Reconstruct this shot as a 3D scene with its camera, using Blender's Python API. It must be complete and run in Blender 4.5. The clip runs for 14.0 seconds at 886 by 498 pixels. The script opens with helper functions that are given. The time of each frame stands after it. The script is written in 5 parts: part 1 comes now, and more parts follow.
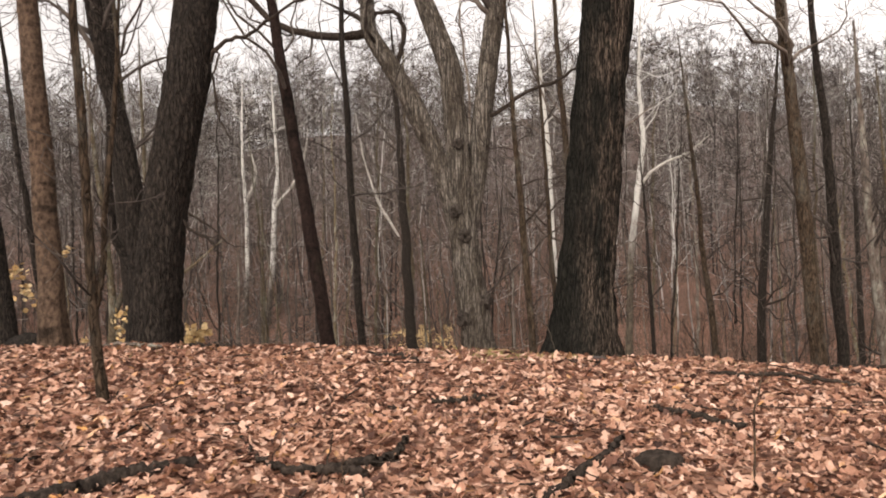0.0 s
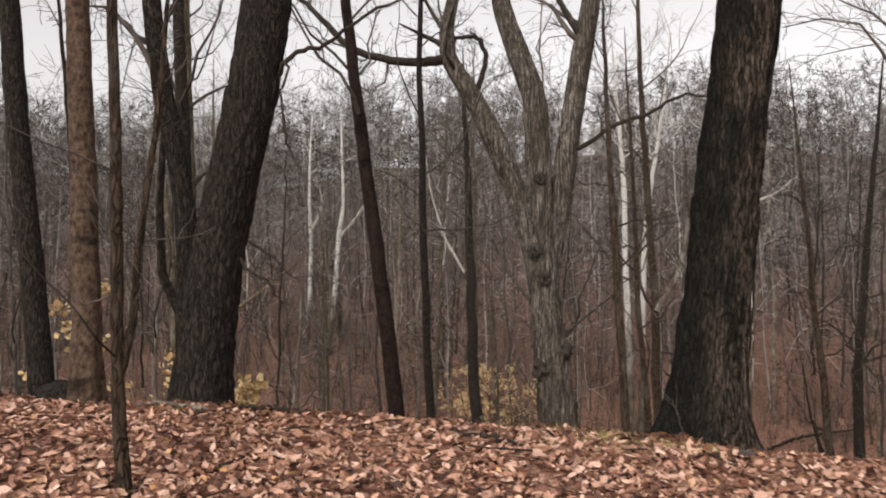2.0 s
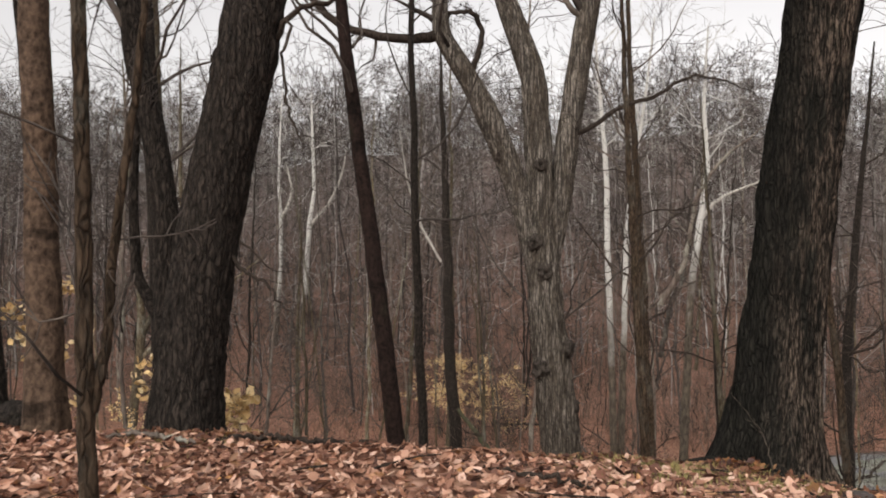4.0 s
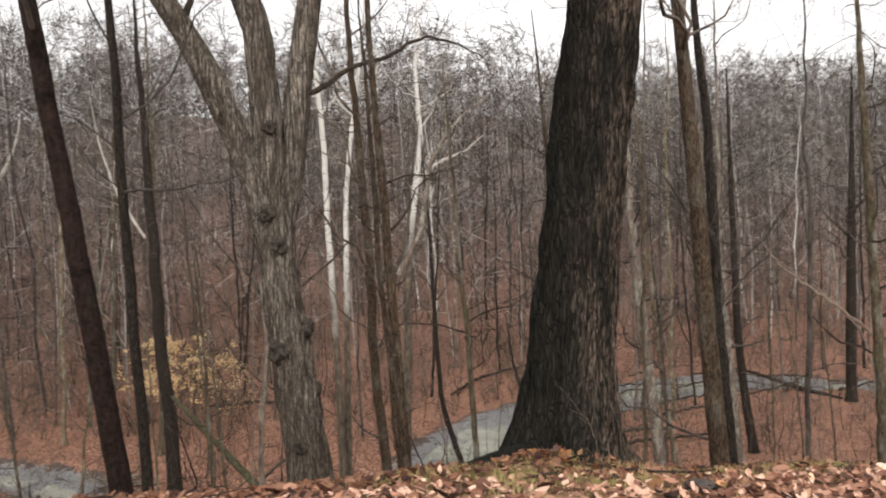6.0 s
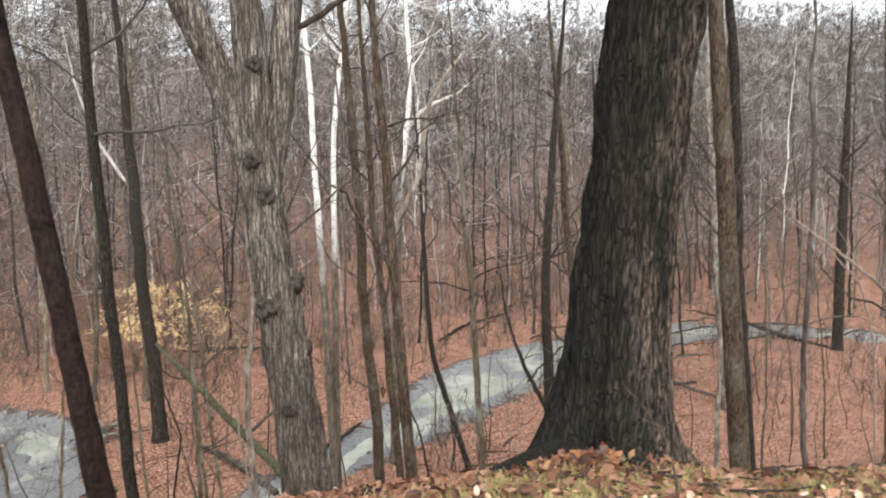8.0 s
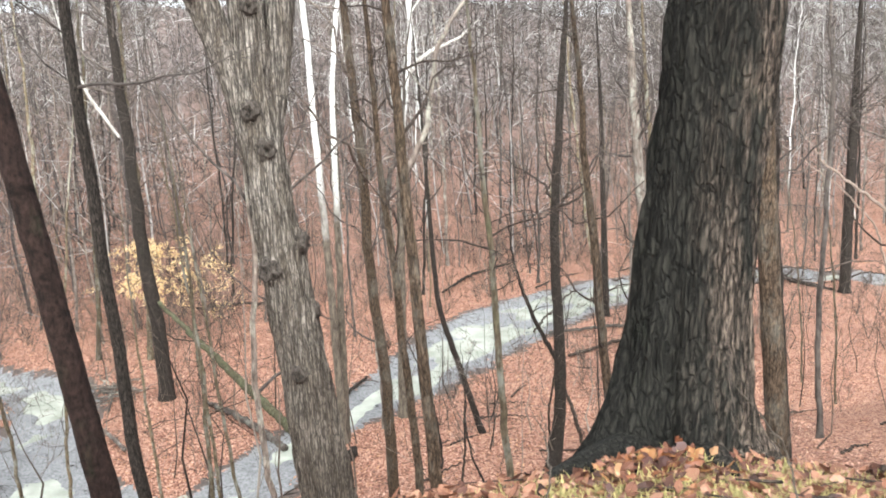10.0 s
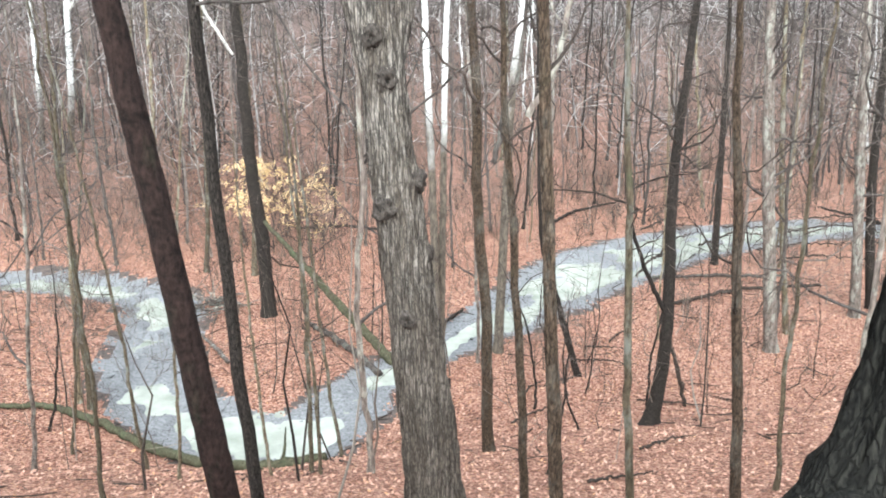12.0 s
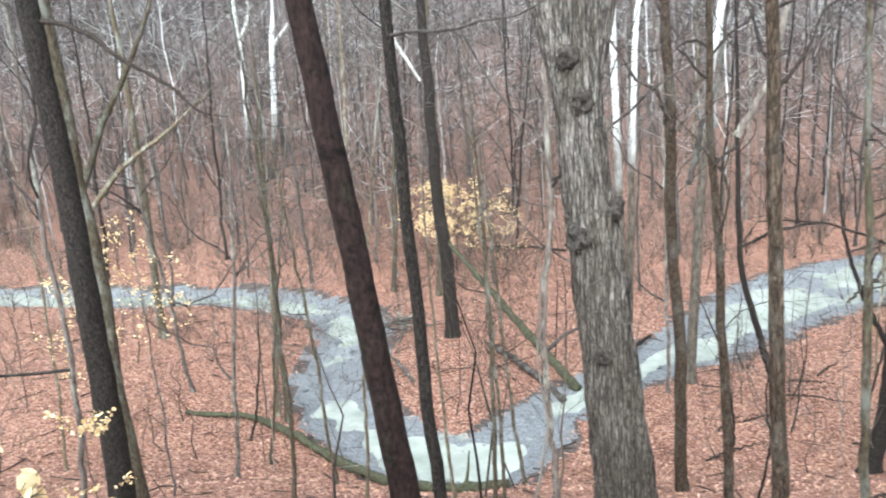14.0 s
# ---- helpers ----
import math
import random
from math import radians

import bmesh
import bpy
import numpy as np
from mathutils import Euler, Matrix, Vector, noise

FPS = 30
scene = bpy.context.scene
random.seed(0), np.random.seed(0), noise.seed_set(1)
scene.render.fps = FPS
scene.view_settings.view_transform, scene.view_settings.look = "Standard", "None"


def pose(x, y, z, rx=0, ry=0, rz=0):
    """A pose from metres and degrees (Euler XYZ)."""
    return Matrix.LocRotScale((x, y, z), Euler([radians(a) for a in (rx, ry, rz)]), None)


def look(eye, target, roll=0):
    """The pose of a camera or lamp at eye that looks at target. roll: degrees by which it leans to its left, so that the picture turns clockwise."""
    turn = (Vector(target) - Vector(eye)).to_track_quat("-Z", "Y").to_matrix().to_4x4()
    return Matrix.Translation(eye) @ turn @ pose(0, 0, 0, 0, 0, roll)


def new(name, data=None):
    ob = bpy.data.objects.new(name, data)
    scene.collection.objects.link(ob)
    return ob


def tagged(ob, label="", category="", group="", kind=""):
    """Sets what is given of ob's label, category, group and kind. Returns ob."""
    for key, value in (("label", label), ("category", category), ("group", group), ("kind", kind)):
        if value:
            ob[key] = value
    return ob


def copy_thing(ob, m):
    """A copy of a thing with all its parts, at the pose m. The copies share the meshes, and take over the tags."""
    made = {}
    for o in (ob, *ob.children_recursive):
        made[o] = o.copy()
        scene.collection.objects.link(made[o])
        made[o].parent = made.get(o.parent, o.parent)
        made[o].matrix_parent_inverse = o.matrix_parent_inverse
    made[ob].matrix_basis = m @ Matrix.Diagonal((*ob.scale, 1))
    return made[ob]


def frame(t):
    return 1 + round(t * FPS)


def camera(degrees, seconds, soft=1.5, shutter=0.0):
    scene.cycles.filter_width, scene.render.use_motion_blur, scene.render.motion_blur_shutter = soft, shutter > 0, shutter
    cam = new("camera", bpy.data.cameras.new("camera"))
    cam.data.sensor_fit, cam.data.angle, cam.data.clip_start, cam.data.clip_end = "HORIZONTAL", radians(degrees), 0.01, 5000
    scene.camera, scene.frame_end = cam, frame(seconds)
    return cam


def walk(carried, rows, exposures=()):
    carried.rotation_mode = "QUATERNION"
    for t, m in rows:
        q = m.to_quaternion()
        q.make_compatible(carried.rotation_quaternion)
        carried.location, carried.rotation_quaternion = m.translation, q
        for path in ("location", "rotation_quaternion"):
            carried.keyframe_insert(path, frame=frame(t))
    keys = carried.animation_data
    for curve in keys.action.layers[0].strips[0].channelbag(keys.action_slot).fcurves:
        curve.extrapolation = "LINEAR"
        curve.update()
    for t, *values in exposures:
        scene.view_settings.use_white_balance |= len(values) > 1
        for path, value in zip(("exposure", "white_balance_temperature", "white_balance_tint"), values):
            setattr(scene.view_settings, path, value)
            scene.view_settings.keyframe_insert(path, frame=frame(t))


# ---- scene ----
cam = camera(58.90, 14.0, soft=1.8, shutter=0.35)
# seconds, place, yaw, pitch, roll
ROWS = [
    (0, -0.050, 0.270, 1.600, -0.20, -1.42, 1.45),
    (0.5, -0.097, 0.655, 1.625, -1.28, -1.90, 1.42),
    (1, -0.173, 1.050, 1.670, -0.07, -1.77, 1.20),
    (1.5, -0.266, 1.365, 1.690, 1.58, -0.01, 0.35),
    (2, -0.410, 1.665, 1.735, 4.25, 1.09, -0.45),
    (2.2, -0.455, 1.790, 1.740, 4.92, 1.14, -0.35),
    (4.3, -1.055, 3.032, 1.817, 0.54, -0.19, -0.22),
    (4.5, -1.079, 3.206, 1.804, -1.18, -0.55, 0.48),
    (5, -1.171, 3.522, 1.808, -7.82, -1.89, 1.82),
    (5.5, -1.223, 3.832, 1.801, -13.78, -2.80, 1.89),
    (6, -1.324, 4.104, 1.843, -19.06, -2.14, 1.35),
    (6.5, -1.316, 4.323, 1.835, -22.08, -2.92, 0.04),
    (7, -1.230, 4.654, 1.868, -24.61, -4.47, 0.29),
    (7.5, -1.224, 4.807, 1.907, -21.67, -3.72, 0.98),
    (8, -1.225, 5.182, 1.908, -20.10, -6.21, 0.82),
    (8.2, -1.247, 5.276, 1.922, -19.25, -7.11, 1.54),
    (10.3, -1.145, 6.318, 1.902, -20.31, -11.28, 1.90),
    (10.5, -1.155, 6.519, 1.919, -19.79, -12.88, 2.16),
    (11, -1.237, 6.642, 1.950, -14.25, -12.83, 0.58),
    (11.5, -1.246, 6.874, 1.948, -13.25, -13.50, -0.54),
    (12, -1.238, 7.056, 1.979, -12.63, -14.93, -0.01),
    (12.5, -1.241, 7.152, 1.991, -9.95, -15.30, 1.67),
    (13, -1.288, 7.332, 2.002, -5.35, -15.61, 1.34),
    (13.5, -1.332, 7.450, 2.025, -3.55, -14.17, 1.55),
    (14, -1.346, 7.634, 2.027, 0.17, -13.24, 2.86),
]
walk(cam, [(t, pose(x, y, z, 90 + pitch, roll, yaw)) for t, x, y, z, yaw, pitch, roll in ROWS],
     exposures=[(0.0, 0.89, 7250, 16), (1.0, 0.94, 7250, 16), (1.5, 1.01, 6850, 15), (2.0, 0.61, 6850, 14), (4.4, 0.59, 6850, 13), (5.0, 0.83, 6950, 14), (5.5, 1.04, 6850, 13), (6.0, 0.95, 6850, 12),
               (6.5, 0.99, 6700, 12), (7.0, 1.31, 6650, 11), (7.5, 1.39, 6550, 10),
               (8.0, 1.69, 6350, 8), (8.2, 1.76, 6300, 8), (10.5, 2.49, 6000, 5), (11.2, 2.52, 5750, 3), (12.5, 2.41, 5800, 4), (13.2, 2.39, 5750, 4), (14.0, 2.31, 5550, 2)])

# ---- world and light ----
world = bpy.data.worlds.new("overcast_sky")
scene.world = world
world.use_nodes = True
wn = world.node_tree.nodes
wl = world.node_tree.links
sky = wn.new("ShaderNodeTexSky")
sky.sky_type = "NISHITA"
sky.sun_disc = False
sky.sun_elevation = radians(38)
sky.sun_rotation = radians(200)
sky.air_density, sky.dust_density, sky.ozone_density = 1.0, 4.0, 1.0
pale = wn.new("ShaderNodeHueSaturation")
pale.inputs["Saturation"].default_value = 0.12
wl.new(sky.outputs[0], pale.inputs["Color"])
wl.new(pale.outputs[0], wn["Background"].inputs["Color"])
wn["Background"].inputs["Strength"].default_value = 0.15
sun_data = bpy.data.lights.new("sun", "SUN")
sun_data.energy, sun_data.angle, sun_data.color = 0.5, radians(40), (1.0, 0.96, 0.92)
sun = new("sun", sun_data)
sun.matrix_world = look((6, -6, 40), (0, 10, 0))


# ---- small helpers ----
def smooth(a, b, v):
    u = np.clip((v - a) / (b - a), 0, 1)
    return u * u * (3 - 2 * u)


def mesh_of(name, verts, faces, mat, flat=False):
    me = bpy.data.meshes.new(name)
    me.from_pydata(np.asarray(verts).tolist(), [], faces if isinstance(faces, list) else faces.tolist())
    me.materials.append(mat)
    if not flat:
        me.polygons.foreach_set("use_smooth", np.ones(len(me.polygons), bool))
    me.update()
    return me


def piece(name, data, parent=None, label=""):
    ob = new(name, data)
    if parent is not None:
        ob.parent = parent
    if label:
        ob["label"] = label
    return ob


def holder(name, at, label, category, group="", kind=""):
    ob = new(name)
    ob.location = at
    ob.empty_display_size = 0.2
    return tagged(ob, label, category, group, kind)


# ---- materials ----
def node_mat(name):
    m = bpy.data.materials.new(name)
    m.use_nodes = True
    return m, m.node_tree.nodes, m.node_tree.links, m.node_tree.nodes["Principled BSDF"]


def ramp_node(n, stops):
    r = n.new("ShaderNodeValToRGB")
    el = r.color_ramp.elements
    while len(el) < len(stops):
        el.new(0.5)
    for e, (p, c) in zip(el, stops):
        e.position, e.color = p, (*c, 1)
    return r


def coords(n, l, scale, kind="Object"):
    tc, mp = n.new("ShaderNodeTexCoord"), n.new("ShaderNodeMapping")
    mp.inputs["Scale"].default_value = scale
    l.new(tc.outputs[kind], mp.inputs["Vector"])
    return mp.outputs[0]


def noise_node(n, l, vec, scale, detail=4.0, rough=0.6):
    t = n.new("ShaderNodeTexNoise")
    t.inputs["Scale"].default_value, t.inputs["Detail"].default_value, t.inputs["Roughness"].default_value = scale, detail, rough
    l.new(vec, t.inputs["Vector"])
    return t.outputs["Fac"]


def mix_node(n, l, fac, a, b, mode="MIX"):
    m = n.new("ShaderNodeMix")
    m.data_type, m.blend_type = "RGBA", mode
    for sock, val in ((m.inputs[0], fac), (m.inputs[6], a), (m.inputs[7], b)):
        if isinstance(val, bpy.types.NodeSocket):
            l.new(val, sock)
        elif isinstance(val, tuple):
            sock.default_value = (*val, 1)
        else:
            sock.default_value = val
    return m.outputs[2]


def bump_node(n, l, height, strength, dist, bsdf):
    b = n.new("ShaderNodeBump")
    b.inputs["Strength"].default_value, b.inputs["Distance"].default_value = strength, dist
    l.new(height, b.inputs["Height"])
    l.new(b.outputs[0], bsdf.inputs["Normal"])


def bark(name, dark, light, stretch=0.18, grain=14.0, moss=0.0, white_from=None, white=(0.4, 0.39, 0.365), rough=0.9, lift=0.35, streak=None, spread=0.34, flank=None,
         plates=0.0, crack_dark=0.25, streak_low=0.12, streak_from=None, rings=0.0, vary=0.0, lichen=0.0):
    """Furrowed bark; moss: share of green film; white_from: height where pale bare bark takes over."""
    m, n, l, b = node_mat(name)
    v = coords(n, l, (1, 1, stretch))
    fur = noise_node(n, l, v, grain, 6, 0.65)
    big = noise_node(n, l, coords(n, l, (1, 1, 0.6)), 1.6, 4, 0.6)
    r = ramp_node(n, [(0.5 - 0.5 * spread, dark), (0.5 + 0.5 * spread, light)])
    l.new(fur, r.inputs[0])
    col = mix_node(n, l, big, r.outputs[0], (0.5, 0.48, 0.45), "OVERLAY")
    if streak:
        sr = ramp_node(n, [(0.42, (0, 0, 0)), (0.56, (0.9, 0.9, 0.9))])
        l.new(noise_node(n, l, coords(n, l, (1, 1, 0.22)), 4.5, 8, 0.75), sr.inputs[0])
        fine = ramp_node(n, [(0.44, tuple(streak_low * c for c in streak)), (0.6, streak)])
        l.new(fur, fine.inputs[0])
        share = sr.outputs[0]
        # flank: pale streaks kept to the side it points to, fading across
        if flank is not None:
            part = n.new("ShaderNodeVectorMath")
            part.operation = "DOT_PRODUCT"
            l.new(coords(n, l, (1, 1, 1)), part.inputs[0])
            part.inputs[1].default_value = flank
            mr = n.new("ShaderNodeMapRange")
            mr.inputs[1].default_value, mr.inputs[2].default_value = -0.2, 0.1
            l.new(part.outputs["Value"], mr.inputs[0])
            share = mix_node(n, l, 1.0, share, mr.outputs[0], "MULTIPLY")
        if streak_from is not None:
            up = n.new("ShaderNodeSeparateXYZ")
            l.new(coords(n, l, (1, 1, 1)), up.inputs[0])
            mr = n.new("ShaderNodeMapRange")
            mr.inputs[1].default_value, mr.inputs[2].default_value, mr.inputs[3].default_value = streak_from - 3, streak_from + 2, 0.3
            l.new(up.outputs[2], mr.inputs[0])
            share = mix_node(n, l, 1.0, share, mr.outputs[0], "MULTIPLY")
        col = mix_node(n, l, share, col, fine.outputs[0])
    if moss > 0:
        mr = ramp_node(n, [(0.62 - 0.25 * moss, (0, 0, 0)), (0.78 - 0.2 * moss, (moss, moss, moss))])
        l.new(noise_node(n, l, coords(n, l, (1, 1, 0.5)), 2.6, 5, 0.7), mr.inputs[0])
        col = mix_node(n, l, mr.outputs[0], col, (0.075, 0.095, 0.05))
    if white_from is not None:
        sp = n.new("ShaderNodeSeparateXYZ")
        l.new(coords(n, l, (1, 1, 1)), sp.inputs[0])
        add = n.new("ShaderNodeMath")
        add.operation = "MULTIPLY_ADD"
        l.new(noise_node(n, l, coords(n, l, (1.2, 1.2, 0.5)), 1.4, 4, 0.7), add.inputs[0])
        add.inputs[1].default_value = 7.0
        l.new(sp.outputs[2], add.inputs[2])
        wr = n.new("ShaderNodeMapRange")
        wr.inputs[1].default_value, wr.inputs[2].default_value = white_from + 1.5, white_from + 5.5
        l.new(add.outputs[0], wr.inputs[0])
        patch = ramp_node(n, [(0.3, (0.17, 0.15, 0.125)), (0.4, white)])
        l.new(noise_node(n, l, coords(n, l, (1, 1, 0.35)), 4.0, 4, 0.65), patch.inputs[0])
        col = mix_node(n, l, wr.outputs[0], col, patch.outputs[0])
    height = fur
    if plates:
        warp = n.new("ShaderNodeTexNoise")
        warp.inputs["Scale"].default_value, warp.inputs["Detail"].default_value = 7, 3
        l.new(coords(n, l, (1, 1, 0.5)), warp.inputs["Vector"])
        vo = n.new("ShaderNodeTexVoronoi")
        vo.feature = "DISTANCE_TO_EDGE"
        vo.inputs["Scale"].default_value = plates
        l.new(mix_node(n, l, 0.12, coords(n, l, (1, 1, 0.22)), warp.outputs["Color"]), vo.inputs["Vector"])
        crack = ramp_node(n, [(0.02, (crack_dark, crack_dark, crack_dark)), (0.2, (1, 1, 1))])
        l.new(vo.outputs["Distance"], crack.inputs[0])
        col = mix_node(n, l, 1.0, col, crack.outputs[0], "MULTIPLY")
        height = mix_node(n, l, 0.6, fur, crack.outputs[0])
    if rings:
        rr = ramp_node(n, [(0.34, (0.3, 0.3, 0.3)), (0.44, (1, 1, 1))])
        l.new(noise_node(n, l, coords(n, l, (0.5, 0.5, 1)), rings, 3, 0.6), rr.inputs[0])
        col = mix_node(n, l, 1.0, col, rr.outputs[0], "MULTIPLY")
    if lichen:
        lr = ramp_node(n, [(0.5, (0, 0, 0)), (0.62, (lichen, lichen, lichen))])
        l.new(noise_node(n, l, coords(n, l, (1, 1, 0.4)), 2.2, 6, 0.75), lr.inputs[0])
        col = mix_node(n, l, lr.outputs[0], col, (0.27, 0.275, 0.235))
    if vary:
        info = n.new("ShaderNodeObjectInfo")
        vr = ramp_node(n, [(0.0, (1 - vary, 1 - vary, 1 - vary)), (0.55, (1, 1, 1)), (1.0, (1 + 1.3 * vary, 1 + 1.25 * vary, 1 + 1.15 * vary))])
        l.new(info.outputs["Random"], vr.inputs[0])
        col = mix_node(n, l, 1.0, col, vr.outputs[0], "MULTIPLY")
    l.new(col, b.inputs["Base Color"])
    b.inputs["Roughness"].default_value = rough
    b.inputs["Specular IOR Level"].default_value = 0.12
    bump_node(n, l, height, 1.0, lift * 0.1, b)
    return m


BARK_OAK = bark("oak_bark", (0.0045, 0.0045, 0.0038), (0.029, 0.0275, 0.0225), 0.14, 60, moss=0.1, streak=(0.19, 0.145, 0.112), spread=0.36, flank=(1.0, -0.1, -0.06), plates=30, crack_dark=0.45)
BARK_DARK = bark("dark_wet_bark", (0.009, 0.0077, 0.0067), (0.054, 0.044, 0.037), 0.35, 34, moss=0.12, plates=32, crack_dark=0.45)
BARK_RED = bark("red_brown_bark", (0.006, 0.0042, 0.0037), (0.034, 0.0205, 0.0172), 0.6, 20, moss=0.15, rings=3.2)
BARK_BROWN = bark("brown_ringed_bark", (0.026, 0.017, 0.012), (0.14, 0.097, 0.07), 0.7, 22, moss=0.1, rings=4)
BARK_RUST = bark("rough_brown_bark", (0.022, 0.0155, 0.0105), (0.108, 0.076, 0.052), 0.3, 26, moss=0.14, plates=26, crack_dark=0.45, vary=0.3, lichen=0.14)
BARK_PALE = bark("pale_dead_wood", (0.13, 0.1, 0.085), (0.3, 0.245, 0.21), 0.3, 20)
BARK_GREY = bark("grey_weathered_bark", (0.028, 0.0235, 0.019), (0.145, 0.122, 0.099), 0.06, 30, moss=0.05, streak=(0.34, 0.3, 0.255), spread=0.5, plates=22, crack_dark=0.5, streak_low=0.16, streak_from=6.0)
BARK_KNOT = bark("knotted_dark_bark", (0.012, 0.0105, 0.009), (0.085, 0.072, 0.062), 0.6, 22)
BARK_YOUNG = bark("young_tree_bark", (0.03, 0.0235, 0.0155), (0.135, 0.107, 0.072), 0.3, 20, moss=0.4, vary=0.4, lichen=0.5)
BARK_MID = bark("woodland_bark", (0.03, 0.025, 0.022), (0.13, 0.108, 0.095), 0.25, 10, moss=0.2, vary=0.55, lichen=0.5)
BARK_TWIG = bark("twig_bark", (0.022, 0.018, 0.016), (0.125, 0.108, 0.097), 0.5, 3, vary=0.5)
BARK_SYC = bark("sycamore_bark", (0.035, 0.029, 0.023), (0.130, 0.110, 0.087), 0.3, 8, white_from=12.8, white=(0.46, 0.45, 0.42))
BARK_SYC_HIGH = bark("high_white_bark", (0.035, 0.029, 0.023), (0.130, 0.110, 0.087), 0.3, 8, white_from=15.5, white=(0.46, 0.45, 0.42))
BARK_SYC_LOW = bark("pale_sycamore_bark", (0.030, 0.025, 0.020), (0.120, 0.100, 0.080), 0.3, 8, white_from=6.0, white=(0.5, 0.49, 0.46))
BARK_WHITE = bark("bare_white_wood", (0.24, 0.23, 0.21), (0.45, 0.44, 0.41), 0.3, 6)
BARK_MOSSY = bark("mossy_log_bark", (0.025, 0.025, 0.015), (0.085, 0.080, 0.050), 0.6, 10, moss=0.5)
BARK_STICK = bark("damp_stick_bark", (0.012, 0.0095, 0.008), (0.065, 0.051, 0.042), 0.4, 26)



def leaf_mat(name, stops, rough=0.62):
    m, n, l, b = node_mat(name)
    g = n.new("ShaderNodeNewGeometry")
    r = ramp_node(n, stops)
    l.new(g.outputs["Random Per Island"], r.inputs[0])
    v = coords(n, l, (1, 1, 1))
    col = mix_node(n, l, noise_node(n, l, v, 40, 3), r.outputs[0], (0.5, 0.42, 0.36), "OVERLAY")
    l.new(col, b.inputs["Base Color"])
    b.inputs["Roughness"].default_value = rough
    b.inputs["Specular IOR Level"].default_value = 0.25
    bump_node(n, l, noise_node(n, l, v, 70, 3), 0.4, 0.01, b)
    return m


def brush_mat(name, stops):
    """Mixed bare stems: each one has a tone of its own."""
    m, n, l, b = node_mat(name)
    g = n.new("ShaderNodeNewGeometry")
    r = ramp_node(n, stops)
    l.new(g.outputs["Random Per Island"], r.inputs[0])
    v = coords(n, l, (1, 1, 0.3))
    mott = ramp_node(n, [(0.35, (0.62, 0.6, 0.58)), (0.65, (1.3, 1.3, 1.28))])
    l.new(noise_node(n, l, v, 1.1, 6, 0.7), mott.inputs[0])
    l.new(mix_node(n, l, 1.0, r.outputs[0], mott.outputs[0], "MULTIPLY"), b.inputs["Base Color"])
    b.inputs["Roughness"].default_value = 0.9
    b.inputs["Specular IOR Level"].default_value = 0.12
    return m


BARK_FAR = brush_mat("distant_bark", [(0.0, (0.022, 0.0185, 0.0175)), (0.4, (0.065, 0.0555, 0.052)), (0.7, (0.14, 0.125, 0.117)), (0.9, (0.28, 0.266, 0.254)), (1.0, (0.42, 0.41, 0.395))])
BRUSH = brush_mat("brush_stems", [(0.0, (0.018, 0.014, 0.012)), (0.45, (0.05, 0.04, 0.034)), (0.8, (0.105, 0.082, 0.066)), (1.0, (0.2, 0.175, 0.15))])
LEAF_STOPS = [(0.0, (0.04, 0.021, 0.017)), (0.2, (0.16, 0.08, 0.057)), (0.45, (0.33, 0.185, 0.13)),
              (0.7, (0.47, 0.303, 0.23)), (0.9, (0.57, 0.405, 0.33)), (0.97, (0.62, 0.47, 0.4)), (1.0, (0.5, 0.28, 0.11))]
# darker than LEAF_STOPS: valley shade is put into the leaf colour
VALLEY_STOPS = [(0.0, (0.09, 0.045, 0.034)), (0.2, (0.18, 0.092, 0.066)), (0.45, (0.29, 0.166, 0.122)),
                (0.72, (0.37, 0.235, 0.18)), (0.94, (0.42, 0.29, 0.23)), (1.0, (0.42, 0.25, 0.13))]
VALLEY_LEAF = leaf_mat("shaded_valley_leaf", VALLEY_STOPS)
LEAF = leaf_mat("fallen_leaf", LEAF_STOPS)
# leaf tones cut to a third, standing in for dimmer crest light
DIMMED_LEAF = leaf_mat("dimmed_crest_leaf", [(p, (0.4 * col[0], 0.33 * col[1], 0.28 * col[2])) for p, col in LEAF_STOPS])
BEECH_LEAF = leaf_mat("held_pale_leaf", [(0.0, (0.4, 0.27, 0.12)), (0.5, (0.58, 0.45, 0.23)), (1.0, (0.7, 0.6, 0.4))])


